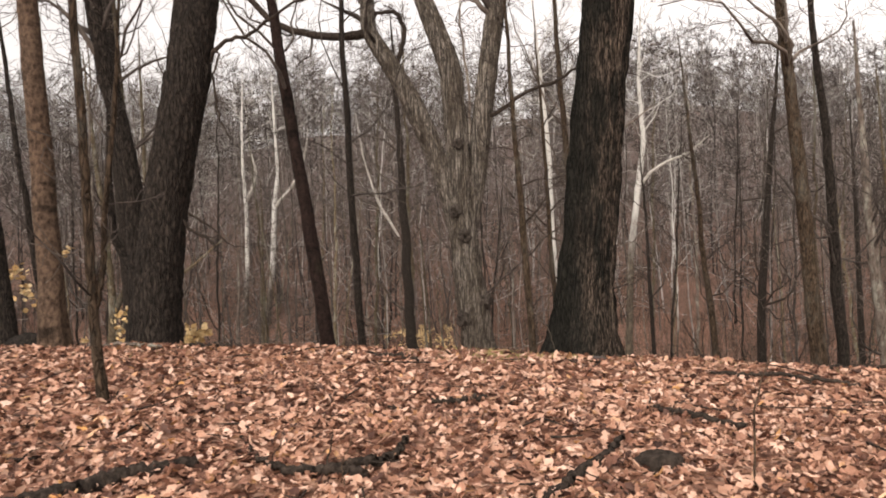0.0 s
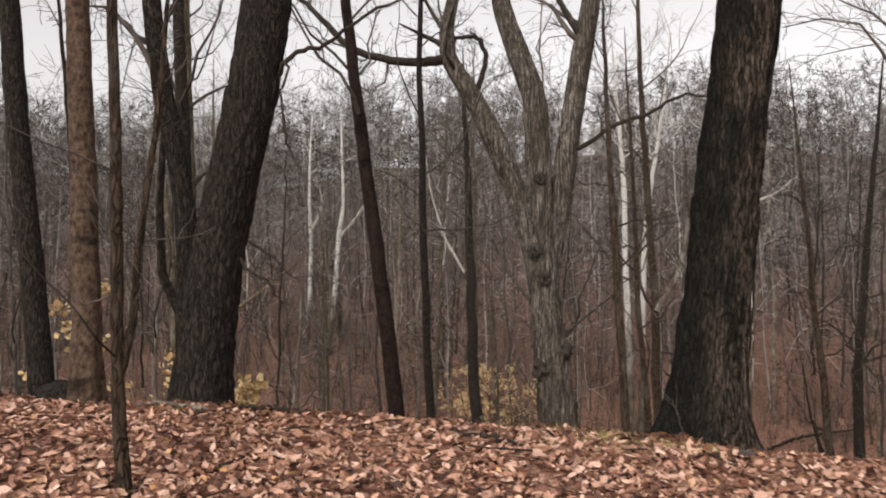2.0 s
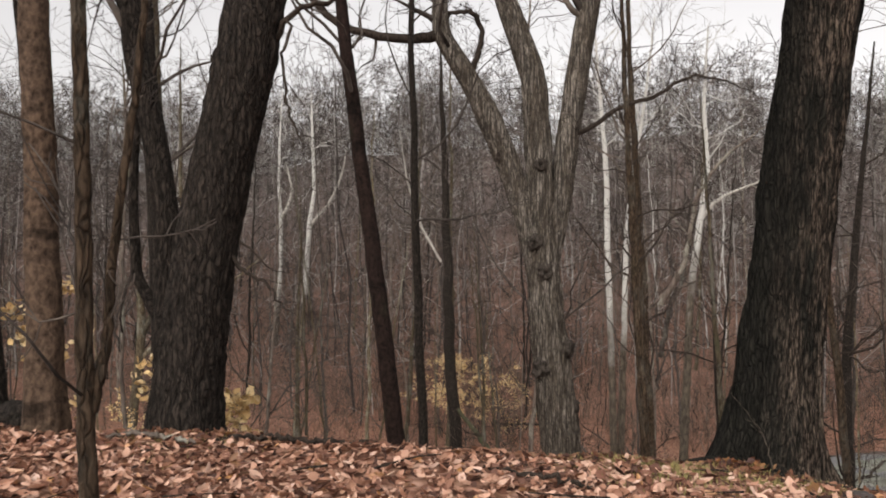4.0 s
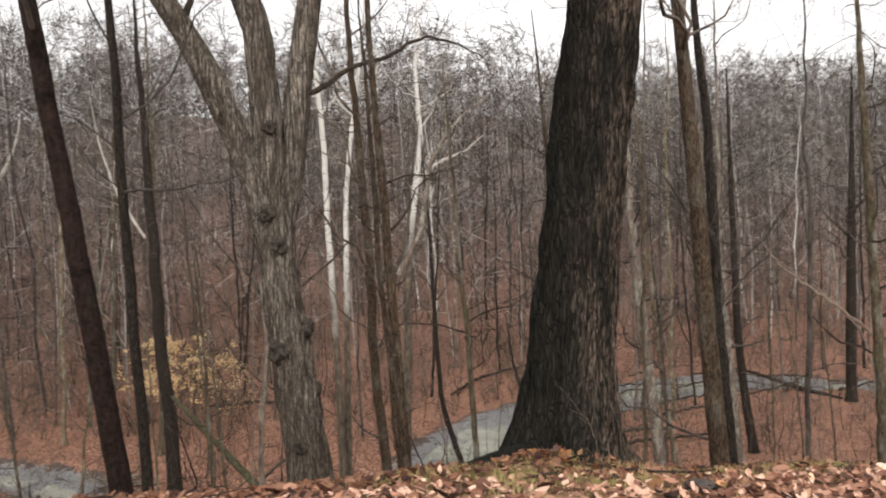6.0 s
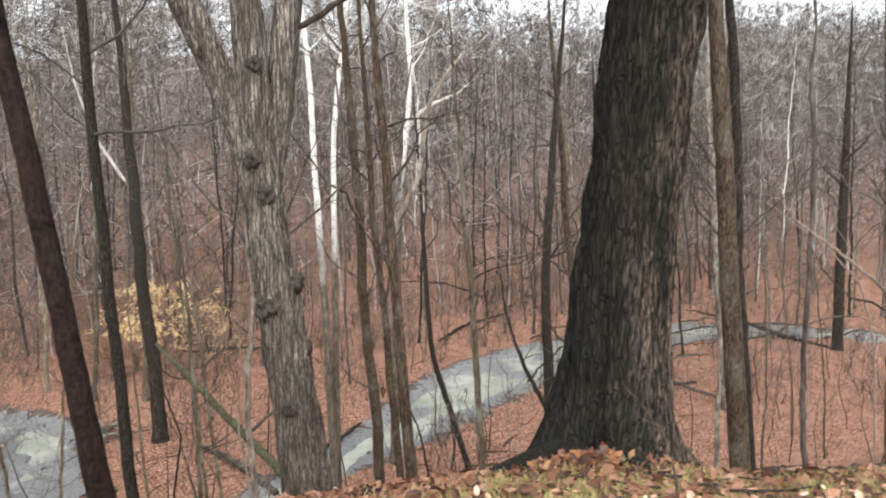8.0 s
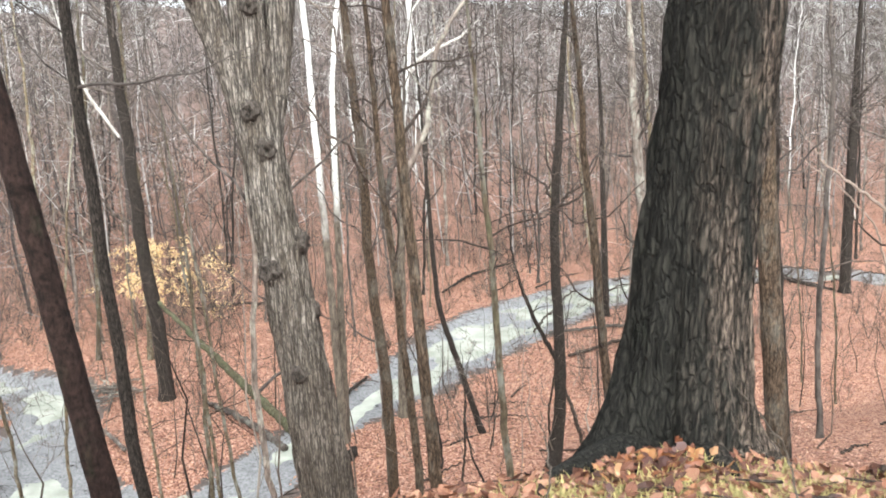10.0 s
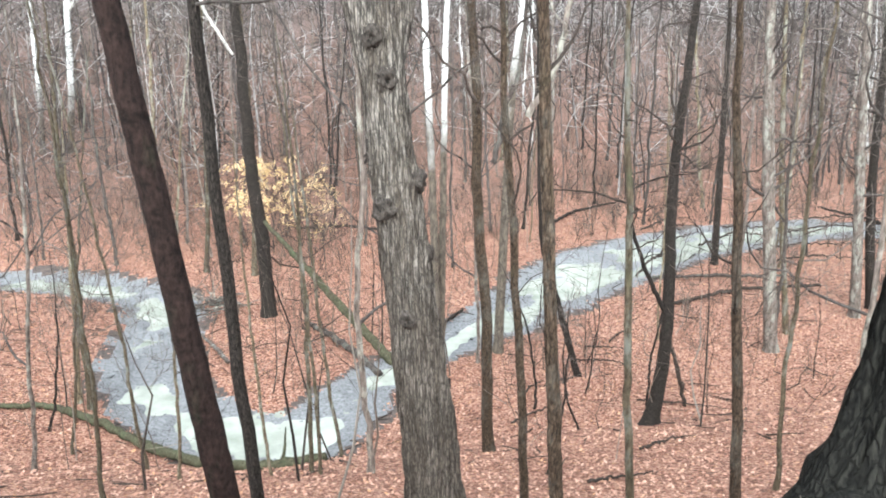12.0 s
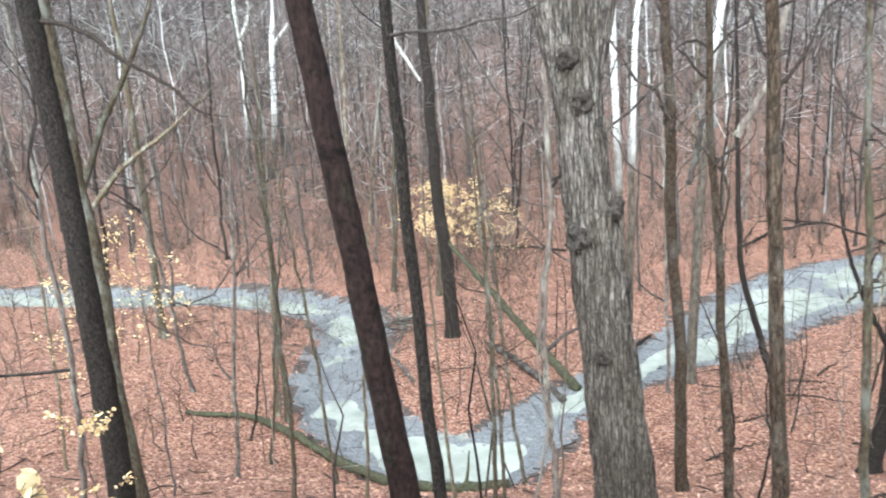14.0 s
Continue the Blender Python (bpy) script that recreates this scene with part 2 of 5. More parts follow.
def ground_mat():
    m, n, l, b = node_mat("leaf_covered_ground")
    v = coords(n, l, (1, 1, 1))
    warp = n.new("ShaderNodeTexNoise")
    warp.inputs["Scale"].default_value = 9
    l.new(v, warp.inputs["Vector"])
    wv = mix_node(n, l, 0.03, v, warp.outputs["Color"])
    vo = n.new("ShaderNodeTexVoronoi")
    vo.inputs["Scale"].default_value = 12.0
    l.new(wv, vo.inputs["Vector"])
    one = n.new("ShaderNodeSeparateColor")
    l.new(vo.outputs["Color"], one.inputs[0])
    # the tones with valley shade put in serve the whole ground
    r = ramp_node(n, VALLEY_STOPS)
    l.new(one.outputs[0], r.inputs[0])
    edge = ramp_node(n, [(0.25, (1, 1, 1)), (0.62, (0.52, 0.46, 0.42))])
    l.new(vo.outputs["Distance"], edge.inputs[0])
    col = mix_node(n, l, 1.0, r.outputs[0], edge.outputs[0], "MULTIPLY")
    wide = ramp_node(n, [(0.35, (0.42, 0.36, 0.33)), (0.65, (0.62, 0.56, 0.52))])
    l.new(noise_node(n, l, v, 0.35, 5, 0.65), wide.inputs[0])
    col = mix_node(n, l, 0.6, col, wide.outputs[0], "OVERLAY")
    soil = ramp_node(n, [(0.60, (0, 0, 0)), (0.70, (0.45, 0.45, 0.45))])
    l.new(noise_node(n, l, v, 1.1, 5, 0.7), soil.inputs[0])
    col = mix_node(n, l, soil.outputs[0], col, (0.07, 0.05, 0.038))
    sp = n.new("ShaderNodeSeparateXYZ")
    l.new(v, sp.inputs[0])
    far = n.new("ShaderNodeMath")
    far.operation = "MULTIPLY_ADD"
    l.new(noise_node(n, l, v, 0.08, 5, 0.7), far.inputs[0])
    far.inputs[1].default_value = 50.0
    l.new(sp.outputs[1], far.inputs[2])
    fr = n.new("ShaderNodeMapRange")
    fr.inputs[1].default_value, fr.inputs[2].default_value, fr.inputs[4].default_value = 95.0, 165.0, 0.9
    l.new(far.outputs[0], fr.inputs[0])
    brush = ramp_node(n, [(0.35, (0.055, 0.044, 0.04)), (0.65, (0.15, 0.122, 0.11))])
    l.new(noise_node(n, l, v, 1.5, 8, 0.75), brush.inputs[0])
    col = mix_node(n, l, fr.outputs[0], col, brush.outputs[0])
    l.new(col, b.inputs["Base Color"])
    b.inputs["Roughness"].default_value = 0.85
    b.inputs["Specular IOR Level"].default_value = 0.15
    bump_node(n, l, vo.outputs["Distance"], 0.7, 0.05, b)
    return m


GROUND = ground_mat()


def simple(name, a, c, scale, rough, lift=0.02, detail=5.0):
    m, n, l, b = node_mat(name)
    v = coords(n, l, (1, 1, 1))
    f = noise_node(n, l, v, scale, detail, 0.6)
    r = ramp_node(n, [(0.3, a), (0.7, c)])
    l.new(f, r.inputs[0])
    l.new(r.outputs[0], b.inputs["Base Color"])
    b.inputs["Roughness"].default_value = rough
    bump_node(n, l, f, 0.6, lift, b)
    return m


# silt tone, paled further in place of sky reflection the woods block
WATER_MAT = simple("silty_sky_pale_water", (0.18, 0.19, 0.155), (0.34, 0.35, 0.3), 0.6, 0.24, 0.02, 8.0)
MUD = simple("dark_damp_soil", (0.02, 0.016, 0.013), (0.085, 0.06, 0.048), 4, 0.8)
GRAVEL = simple("grey_gravel", (0.06, 0.059, 0.058), (0.19, 0.19, 0.192), 7, 0.7, 0.03, 9.0)
MOSS = simple("moss_and_dry_grass", (0.1, 0.1, 0.032), (0.4, 0.33, 0.14), 20, 0.95)
STONE = simple("dark_damp_stone", (0.02, 0.016, 0.014), (0.07, 0.056, 0.05), 18, 0.85)

# ---- the lie of the land ----
WATER = -14.55
CREEK = [(-90, 72, 2.2), (-60, 70, 2.2), (-38, 67.5, 2.2), (-25.5, 65, 2.2), (-18.6, 64.3, 1.9), (-13.2, 62, 2.0), (-9.4, 58.8, 1.8), (-7.9, 55.5, 1.9),
         (-7.9, 52, 2.0), (-7.8, 46, 2.0), (-6.6, 42, 1.8), (-3.8, 39, 2.1), (-0.9, 37.5, 2.1), (1.5, 40.4, 1.5), (3.0, 42.6, 1.3),
         (5.5, 45, 1.3), (8.2, 47.1, 1.6), (11.6, 49.7, 2.1), (15.4, 53.2, 2.9), (19.2, 56.9, 3.5), (23.7, 60, 3.8), (29, 63, 3.8),
         (36.5, 65.3, 3.6), (46, 66.5, 3.0), (54, 63.5, 2.2), (60, 58, 1.2), (66, 50, 0.8), (90, 36, 0.8)]
FALL_AT = [-20, -0.5, 0, 1, 2, 4, 11.4, 19.4, 23, 27.4, 30, 34]
FALL = [0, 0, 0.1, 0.42, 1.1, 2.75, 7.6, 10.8, 12.0, 14.0, 14.5, 14.6]


def creek(x, y):
    """Distance to the creek's edge, minus inside it."""
    best = np.full(np.shape(x), 1e9)
    for (x0, y0, w0), (x1, y1, w1) in zip(CREEK[:-1], CREEK[1:]):
        dx, dy = x1 - x0, y1 - y0
        u = np.clip(((x - x0) * dx + (y - y0) * dy) / (dx * dx + dy * dy), 0, 1)
        best = np.minimum(best, np.hypot(x - x0 - u * dx, y - y0 - u * dy) - (w0 + u * (w1 - w0)))
    return best


def ground(x, y):
    x, y = np.asarray(x, float), np.asarray(y, float)
    r = np.clip(y / 8.6, -1.5, 1)
    z = 0.365 * r - np.where(x > 0, 0.1, 0.28) * np.tanh(x / 6) * np.clip(r, 0, 1) - np.interp(y - 8.6 + 0.3 * np.clip(x - 0.2, 0, 5), FALL_AT, FALL)
    z = z + 22 * smooth(70, 155, y) + (30 + 8 * smooth(-20, 70, x)) * smooth(140, 330, y)
    z = z + smooth(95, 220, y) * (3.5 * np.sin(x * 0.021 + 1) + 2.2 * np.sin(x * 0.047 + 0.01 * y) + 1.2 * np.sin(x * 0.13 + y * 0.05))
    z = z - 0.95 * np.exp(-((x + 2.5) / 5) ** 2) * smooth(27, 34.5, y) * (1 - smooth(38, 44, y))
    d = creek(x, y)
    low = smooth(30, 37, y) * (1 - smooth(80, 100, y))
    z = z + low * (0.35 * smooth(1, 9, d) + 0.25 * np.sin(x * 0.23) * np.sin(y * 0.19) * smooth(0, 6, d))
    k = 1 - smooth(-0.4, 1.1, d)
    lump = np.sin(x * 0.9 + 1.7 * np.sin(y * 0.5)) + np.sin(y * 1.1 + 1.3 * np.sin(x * 0.7)) + 0.6 * np.sin(x * 2.3 - y * 1.9) + 0.4 * np.sin(x * 4.1 + y * 3.7)
    bed = WATER - 0.24 + 0.4 * smooth(0.2, 1.5, 0.6 * lump + 2.0 * smooth(-1.7, -0.2, d) - 0.1)
    bed = bed + 0.36 * np.exp(-((x + 7.4) / 3.0) ** 2 - ((y - 48) / 5.0) ** 2) + 0.34 * np.exp(-((x - 2.0) / 1.7) ** 2 - ((y - 42) / 1.4) ** 2)
    bed = bed + 0.1 * smooth(13, 20, x) - 0.3 * np.exp(-((x + 2) / 3) ** 2 - ((y - 38.2) / 1.8) ** 2)
    bed = bed + 0.3 * np.exp(-((x - 17) / 3) ** 2 - ((y - 51.5) / 1.8) ** 2) + 0.3 * np.exp(-((x - 22) / 4) ** 2 - ((y - 62.5) / 1.8) ** 2)
    pile = 0.18 * np.exp(-((x - 1.35) / 0.75) ** 2 - ((y - 9.55) / 0.55) ** 2) + 0.03 * np.exp(-((x - 1.05) / 0.35) ** 2 - ((y - 9.2) / 0.2) ** 2)
    return np.where(y > 25, z * (1 - k) + bed * k, z + pile)


def relief(x, y):
    """Small unevenness of the ground."""
    return (0.03 * np.sin(x * 2.1 + 1.3 * np.sin(y * 1.7)) * np.sin(y * 2.3 + np.sin(x * 1.1))
            + 0.015 * np.sin(x * 6.3 + y * 2.0) * np.sin(y * 7.1 - x * 1.5))


def steps(parts):
    out = [np.arange(a, b, s) for a, b, s in parts]
    return np.concatenate(out)


gx = steps([(-1500, -240, 105), (-240, -100, 10), (-100, -40, 4), (-40, -9, 0.7), (-9, 9, 0.17), (9, 45, 0.7), (45, 130, 4), (130, 300, 10), (300, 1600, 108)])
gy = steps([(-600, -60, 60), (-60, -6, 3), (-6, 12, 0.17), (12, 36, 0.5), (36, 72, 0.4), (72, 160, 2.5), (160, 340, 6), (340, 2000, 110)])
GX, GY = np.meshgrid(gx, gy)
GZ = ground(GX, GY) + relief(GX, GY) * (1 - smooth(150, 200, GY))
idx = np.arange(GX.size).reshape(GX.shape)
quads = np.stack([idx[:-1, :-1], idx[:-1, 1:], idx[1:, 1:], idx[1:, :-1]], -1).reshape(-1, 4)
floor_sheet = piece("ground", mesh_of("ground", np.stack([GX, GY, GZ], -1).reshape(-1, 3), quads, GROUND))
floor_sheet.data.materials.append(GRAVEL)
mid = 0.25 * (GX[:-1, :-1] + GX[:-1, 1:] + GX[1:, 1:] + GX[1:, :-1]), 0.25 * (GY[:-1, :-1] + GY[:-1, 1:] + GY[1:, 1:] + GY[1:, :-1])
wet = (creek(mid[0], mid[1]) < 0.35 + 0.35 * np.sin(mid[0] * 1.3) * np.sin(mid[1] * 1.7)) & (mid[1] > 25)
bank = (creek(mid[0], mid[1]) < 0.75 + 0.5 * np.sin(mid[0] * 0.9 + 1) * np.sin(mid[1] * 1.1)) & (mid[1] > 25) & ~wet
floor_sheet.data.materials.append(MUD)
floor_sheet.data.polygons.foreach_set("material_index", (wet + 2 * bank).astype(np.int32).ravel())
tagged(floor_sheet, "wooded ground covered with fallen brown oak leaves", "ground", kind="structure")


def ground_at(x, y):
    return float(ground(x, y) + relief(x, y))


# creek water: a ribbon along the creek's middle line
def creek_ribbon():
    c = np.array(CREEK, float)
    u = np.linspace(0, len(c) - 1, 260)
    line = np.stack([np.interp(u, np.arange(len(c)), c[:, k]) for k in range(3)], -1)
    for _ in range(6):
        line[1:-1] = 0.25 * line[:-2] + 0.5 * line[1:-1] + 0.25 * line[2:]
    t = np.gradient(line[:, :2], axis=0)
    t /= np.linalg.norm(t, axis=1, keepdims=True)
    side = np.stack([-t[:, 1], t[:, 0]], -1)
    across = np.linspace(-1, 1, 9)
    v = line[:, None, :2] + side[:, None] * (across[None, :, None] * (line[:, None, 2:3] + 0.9))
    z = np.full(v.shape[:2] + (1,), WATER) + 0.012 * np.sin(v[..., :1] * 5 + 3 * np.sin(v[..., 1:] * 3))
    v = np.concatenate([v, z], -1)
    i = np.arange(v.shape[0] * 9).reshape(-1, 9)
    q = np.stack([i[:-1, :-1], i[:-1, 1:], i[1:, 1:], i[1:, :-1]], -1).reshape(-1, 4)
    return mesh_of("creek_water", v.reshape(-1, 3), q, WATER_MAT)


tagged(piece("water", creek_ribbon()), "pale milky green water of a winding shallow creek", "water", kind="structure")


# ---- trees ----
def tubes(P, R, sides):
    """Tapered tubes along paths P (n, k, 3) with radii R (n, k)."""
    n, k, _ = P.shape
    T = np.gradient(P, axis=1)
    T /= np.linalg.norm(T, axis=2, keepdims=True) + 1e-9
    ref = np.where(np.abs(T[..., 1:2]) < 0.9, np.array([0.0, 1.0, 0.0]), np.array([1.0, 0.0, 0.0]))
    U = np.cross(T, ref)
    U /= np.linalg.norm(U, axis=2, keepdims=True) + 1e-9
    V = np.cross(T, U)
    a = np.arange(sides) / sides * 2 * math.pi
    ring = U[:, :, None] * np.cos(a)[None, None, :, None] + V[:, :, None] * np.sin(a)[None, None, :, None]
    v = P[:, :, None] + ring * R[:, :, None, None]
    i = np.arange(n * k * sides).reshape(n, k, sides)
    j = np.roll(i, -1, axis=2)
    q = np.stack([i[:, :-1], j[:, :-1], j[:, 1:], i[:, 1:]], -1).reshape(-1, 4)
    return v.reshape(-1, 3), q


def join(parts):
    vs, qs, at = [], [], 0
    for v, q in parts:
        vs.append(v)
        qs.append(q + at)
        at += len(v)
    return np.concatenate(vs), np.concatenate(qs)


def sprout(rng, P, R, count, frac, angle, length, points, up=0.25, wob=0.22, thin=0.5, tip=0.2):
    """Branches off the paths P: count for each, from a stretch of it, at an angle in degrees, length in shares of the parent's."""
    n, k, _ = P.shape
    plen = np.linalg.norm(np.diff(P, axis=1), axis=2).sum(1)
    u = rng.uniform(frac[0], frac[1], (n, count)) * (k - 1)
    i = np.minimum(u.astype(int), k - 2)
    f = (u - i)[..., None]
    row = np.arange(n)[:, None]
    start = P[row, i] * (1 - f) + P[row, i + 1] * f
    rad = R[row, i] * (1 - f[..., 0]) + R[row, i + 1] * f[..., 0]
    tang = P[row, i + 1] - P[row, i]
    tang /= np.linalg.norm(tang, axis=2, keepdims=True) + 1e-9
    rnd = rng.normal(size=tang.shape)
    perp = rnd - (rnd * tang).sum(-1, keepdims=True) * tang
    perp /= np.linalg.norm(perp, axis=2, keepdims=True) + 1e-9
    th = np.radians(rng.uniform(angle[0], angle[1], (n, count)))[..., None]
    d = np.cos(th) * tang + np.sin(th) * perp
    L = plen[:, None] * rng.uniform(length[0], length[1], (n, count)) * (1.1 - 0.6 * u / (k - 1))
    m = n * count
    start, d, L, rad = start.reshape(m, 3), d.reshape(m, 3), L.reshape(m), rad.reshape(m)
    out = [start]
    for _ in range(points - 1):
        d = d + rng.normal(size=d.shape) * wob + np.array([0, 0, up])
        d /= np.linalg.norm(d, axis=1, keepdims=True)
        out.append(out[-1] + d * (L / (points - 1))[:, None])
    r0 = np.minimum(rad * thin, rad * rng.uniform(0.16, 0.45, m))
    return np.stack(out, 1), r0[:, None] * np.linspace(1, tip, points)[None]


def trunk_line(rng, height, lean, bend, points, wob=0.02):
    """A path from the foot: lean is the sideways run for each metre of height, bend a curve at half height."""
    h = np.linspace(0, 1, points)
    z = h * height
    sway = np.cumsum(rng.normal(size=(points, 2)) * wob * height / points, axis=0)
    sway -= sway[0]
    x = lean[0] * z + bend[0] * 4 * h * (1 - h) + sway[:, 0]
    y = lean[1] * z + bend[1] * 4 * h * (1 - h) + sway[:, 1]
    return np.stack([x, y, z], -1)


def rough_trunk(path, radii, sides, ridge, freq, stretch, flare=0.0, lobes=5, seed=0, knots=(), crease=(), foot_high=0.32, foot_up=0.0):
    """A trunk with furrows standing proud, a flared foot and knots (height, turn, size)."""
    v, q = tubes(path[None], radii[None], sides)
    v = v.reshape(len(path), sides, 3)
    for i, c in enumerate(path):
        h = c[2]
        for j in range(sides):
            d = v[i, j] - c
            r = d.length if isinstance(d, Vector) else float(np.linalg.norm(d))
            a = 2 * math.pi * j / sides
            p = Vector((math.cos(a) * freq, math.sin(a) * freq, h * stretch + seed * 7.3))
            f = abs(noise.noise(p)) * 1.6 + 0.5 * abs(noise.noise(p * 2.3))
            k = 1 + ridge * (f - 0.45)
            k += 0.06 * noise.noise(Vector((math.cos(a) * 0.9, math.sin(a) * 0.9, h * 0.8 + seed)))
            if flare:
                foot = math.exp(-max(h - foot_up, 0) / foot_high)
                k += flare * foot * (0.55 + 0.45 * math.cos(lobes * a + seed)) + 0.25 * flare * math.exp(-max(h, 0) / 1.1)
            for ca, cw, ch, cd in crease:
                da = (a - ca + math.pi) % (2 * math.pi) - math.pi
                k -= cd * math.exp(-(da / cw) ** 2 - max(h, 0) / ch)
            for kh, ka, ks in knots:
                da = (a - ka + math.pi) % (2 * math.pi) - math.pi
                w = ((h - kh) / ks) ** 2 + (da * r / ks) ** 2
                k += (ks / r) * 0.75 * math.exp(-w * 1.5) - (ks / r) * 0.95 * math.exp(-w * 7)
            v[i, j] = c + d * k
    return v.reshape(-1, 3), q


CROWN = [(14, (0.42, 0.97), (42, 82), (0.14, 0.33), 8, 5), (6, (0.25, 0.95), (25, 60), (0.3, 0.6), 5, 4),
         (7, (0.2, 0.98), (25, 65), (0.3, 0.75), 3, 3)]


def crown_mesh(rng, path, radii, spec=CROWN, mat=None, first=None, stout=1.0):
    P, R, parts = path[None], radii[None], []
    for n, (count, frac, ang, length, pts, sides) in enumerate(spec):
        P, R = sprout(rng, P, R, count, first if first and n == 0 else frac, ang, length, pts, up=0.06 if n else 0.12, wob=0.3)
        if n == 0:
            R = R * stout
        R = np.maximum(R, 0.004)
        parts.append(tubes(P, R, sides))
    v, q = join(parts)
    return mesh_of("crown", v, q, mat or BARK_TWIG)


def tree(name, label, x, y, dia, height, lean=(0, 0), bend=(0, 0), mat=None, seed=1, sides=14, ridge=0.0, first=None,
         spec=CROWN, flare=0.5, group="woodland trees", crown=True, twig=None, wob=0.045, stout=1.0):
    """A bare tree: trunk and a crown of limbs and twigs."""
    rng = np.random.default_rng(seed)
    base = holder(name, (x, y, ground_at(x, y) - 0.12), label, "tree", group)
    pts = 40 if not ridge else int(height * 14)
    path = trunk_line(rng, height, lean, bend, pts, wob)
    radii = 0.5 * dia * np.interp(path[:, 2] / height, [0, 0.5, 0.85, 1], [1, 0.72, 0.35, 0.08])
    if ridge:
        v, q = rough_trunk(path, radii, sides, ridge, 5.0, 1.1, flare, 5, seed)
    else:
        radii = radii * (1 + flare * np.exp(-path[:, 2] / 0.3))
        v, q = tubes(path[None], radii[None], sides)
    piece("trunk", mesh_of("trunk", v, q, mat or BARK_MID), base)
    if crown:
        piece("crown", crown_mesh(rng, path, radii, spec, twig, first, stout), base)
    return base


def stem(points, radii, n, rng, wob=0.0):
    """A smooth path through a few points, with radii, resampled to n."""
    p, r = np.array(points, float), np.array(radii, float)
    u, w = np.linspace(0, len(p) - 1, n), np.arange(len(p))
    line = np.stack([np.interp(u, w, p[:, k]) for k in range(3)], -1)
    for _ in range(max(2, n // (2 * len(p)))):
        line[1:-1] = 0.25 * line[:-2] + 0.5 * line[1:-1] + 0.25 * line[2:]
    line[1:-1] += rng.normal(size=(n - 2, 3)) * wob
    return line, np.interp(u, w, r)


FINE = [(9, (0.25, 0.98), (25, 65), (0.15, 0.4), 5, 4), (5, (0.2, 0.95), (25, 65), (0.3, 0.7), 4, 3), (4, (0.2, 0.95), (25, 65), (0.3, 0.7), 3, 3)]


# the great oak on the crest
def crest_oak():
    rng = np.random.default_rng(5)
    x, y = 1.6, 9.72
    z = ground_at(x, y) - 0.25
    base = holder("oak_tree", (x, y, z), "great leaning oak with dark furrowed bark on the crest", "tree")
    path, radii = stem([(0, 0, 0), (0.02, 0, 0.5), (0.08, -0.03, 1.4), (0.2, -0.14, 3.0), (0.34, -0.3, 4.6), (0.7, -0.7, 9), (0.9, -0.9, 14)],
                       [0.36, 0.325, 0.288, 0.283, 0.277, 0.25, 0.14], 200, rng)
    v, q = rough_trunk(path, radii, 130, 0.17, 10.0, 1.6, 0.95, 4, 0.283, (), [(0.72, 0.2, 1.6, 0.34), (2.05, 0.16, 0.8, 0.2), (-0.9, 0.2, 0.9, 0.2)], 0.33, 0.36)
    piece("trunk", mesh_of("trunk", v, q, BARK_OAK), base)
    piece("crown", crown_mesh(rng, path, radii, CROWN, BARK_TWIG, (0.84, 0.98)), base)
    for ang, ln, r in ((3.45, 1.2, 0.13), (5.45, 0.9, 0.1), (4.5, 0.75, 0.13), (0.3, 0.9, 0.13), (2.4, 0.8, 0.1)):
        dx, dy = math.cos(ang), math.sin(ang)
        pts = []
        for s in (0.2, 0.5, 0.8, 1.0):
            px, py = x + dx * ln * s, y + dy * ln * s
            pts.append((px - x, py - y, ground_at(px, py) - z + 0.2 * (1 - s) ** 2 + 0.02 - 0.06 * s))
        rp, rr = stem(pts, [r * 1.3, r, r * 0.6, r * 0.25], 14, rng)
        v, q = tubes(rp[None], rr[None], 10)
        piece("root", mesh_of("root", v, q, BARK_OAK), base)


crest_oak()


def spray(rng, path, radii, stretch, parent, count=9):
    for k in range(count):
        piece("twig", crown_mesh(rng, path, radii, [(1,) + FINE[0][1:]] + FINE[1:], BARK_TWIG, stretch), parent)


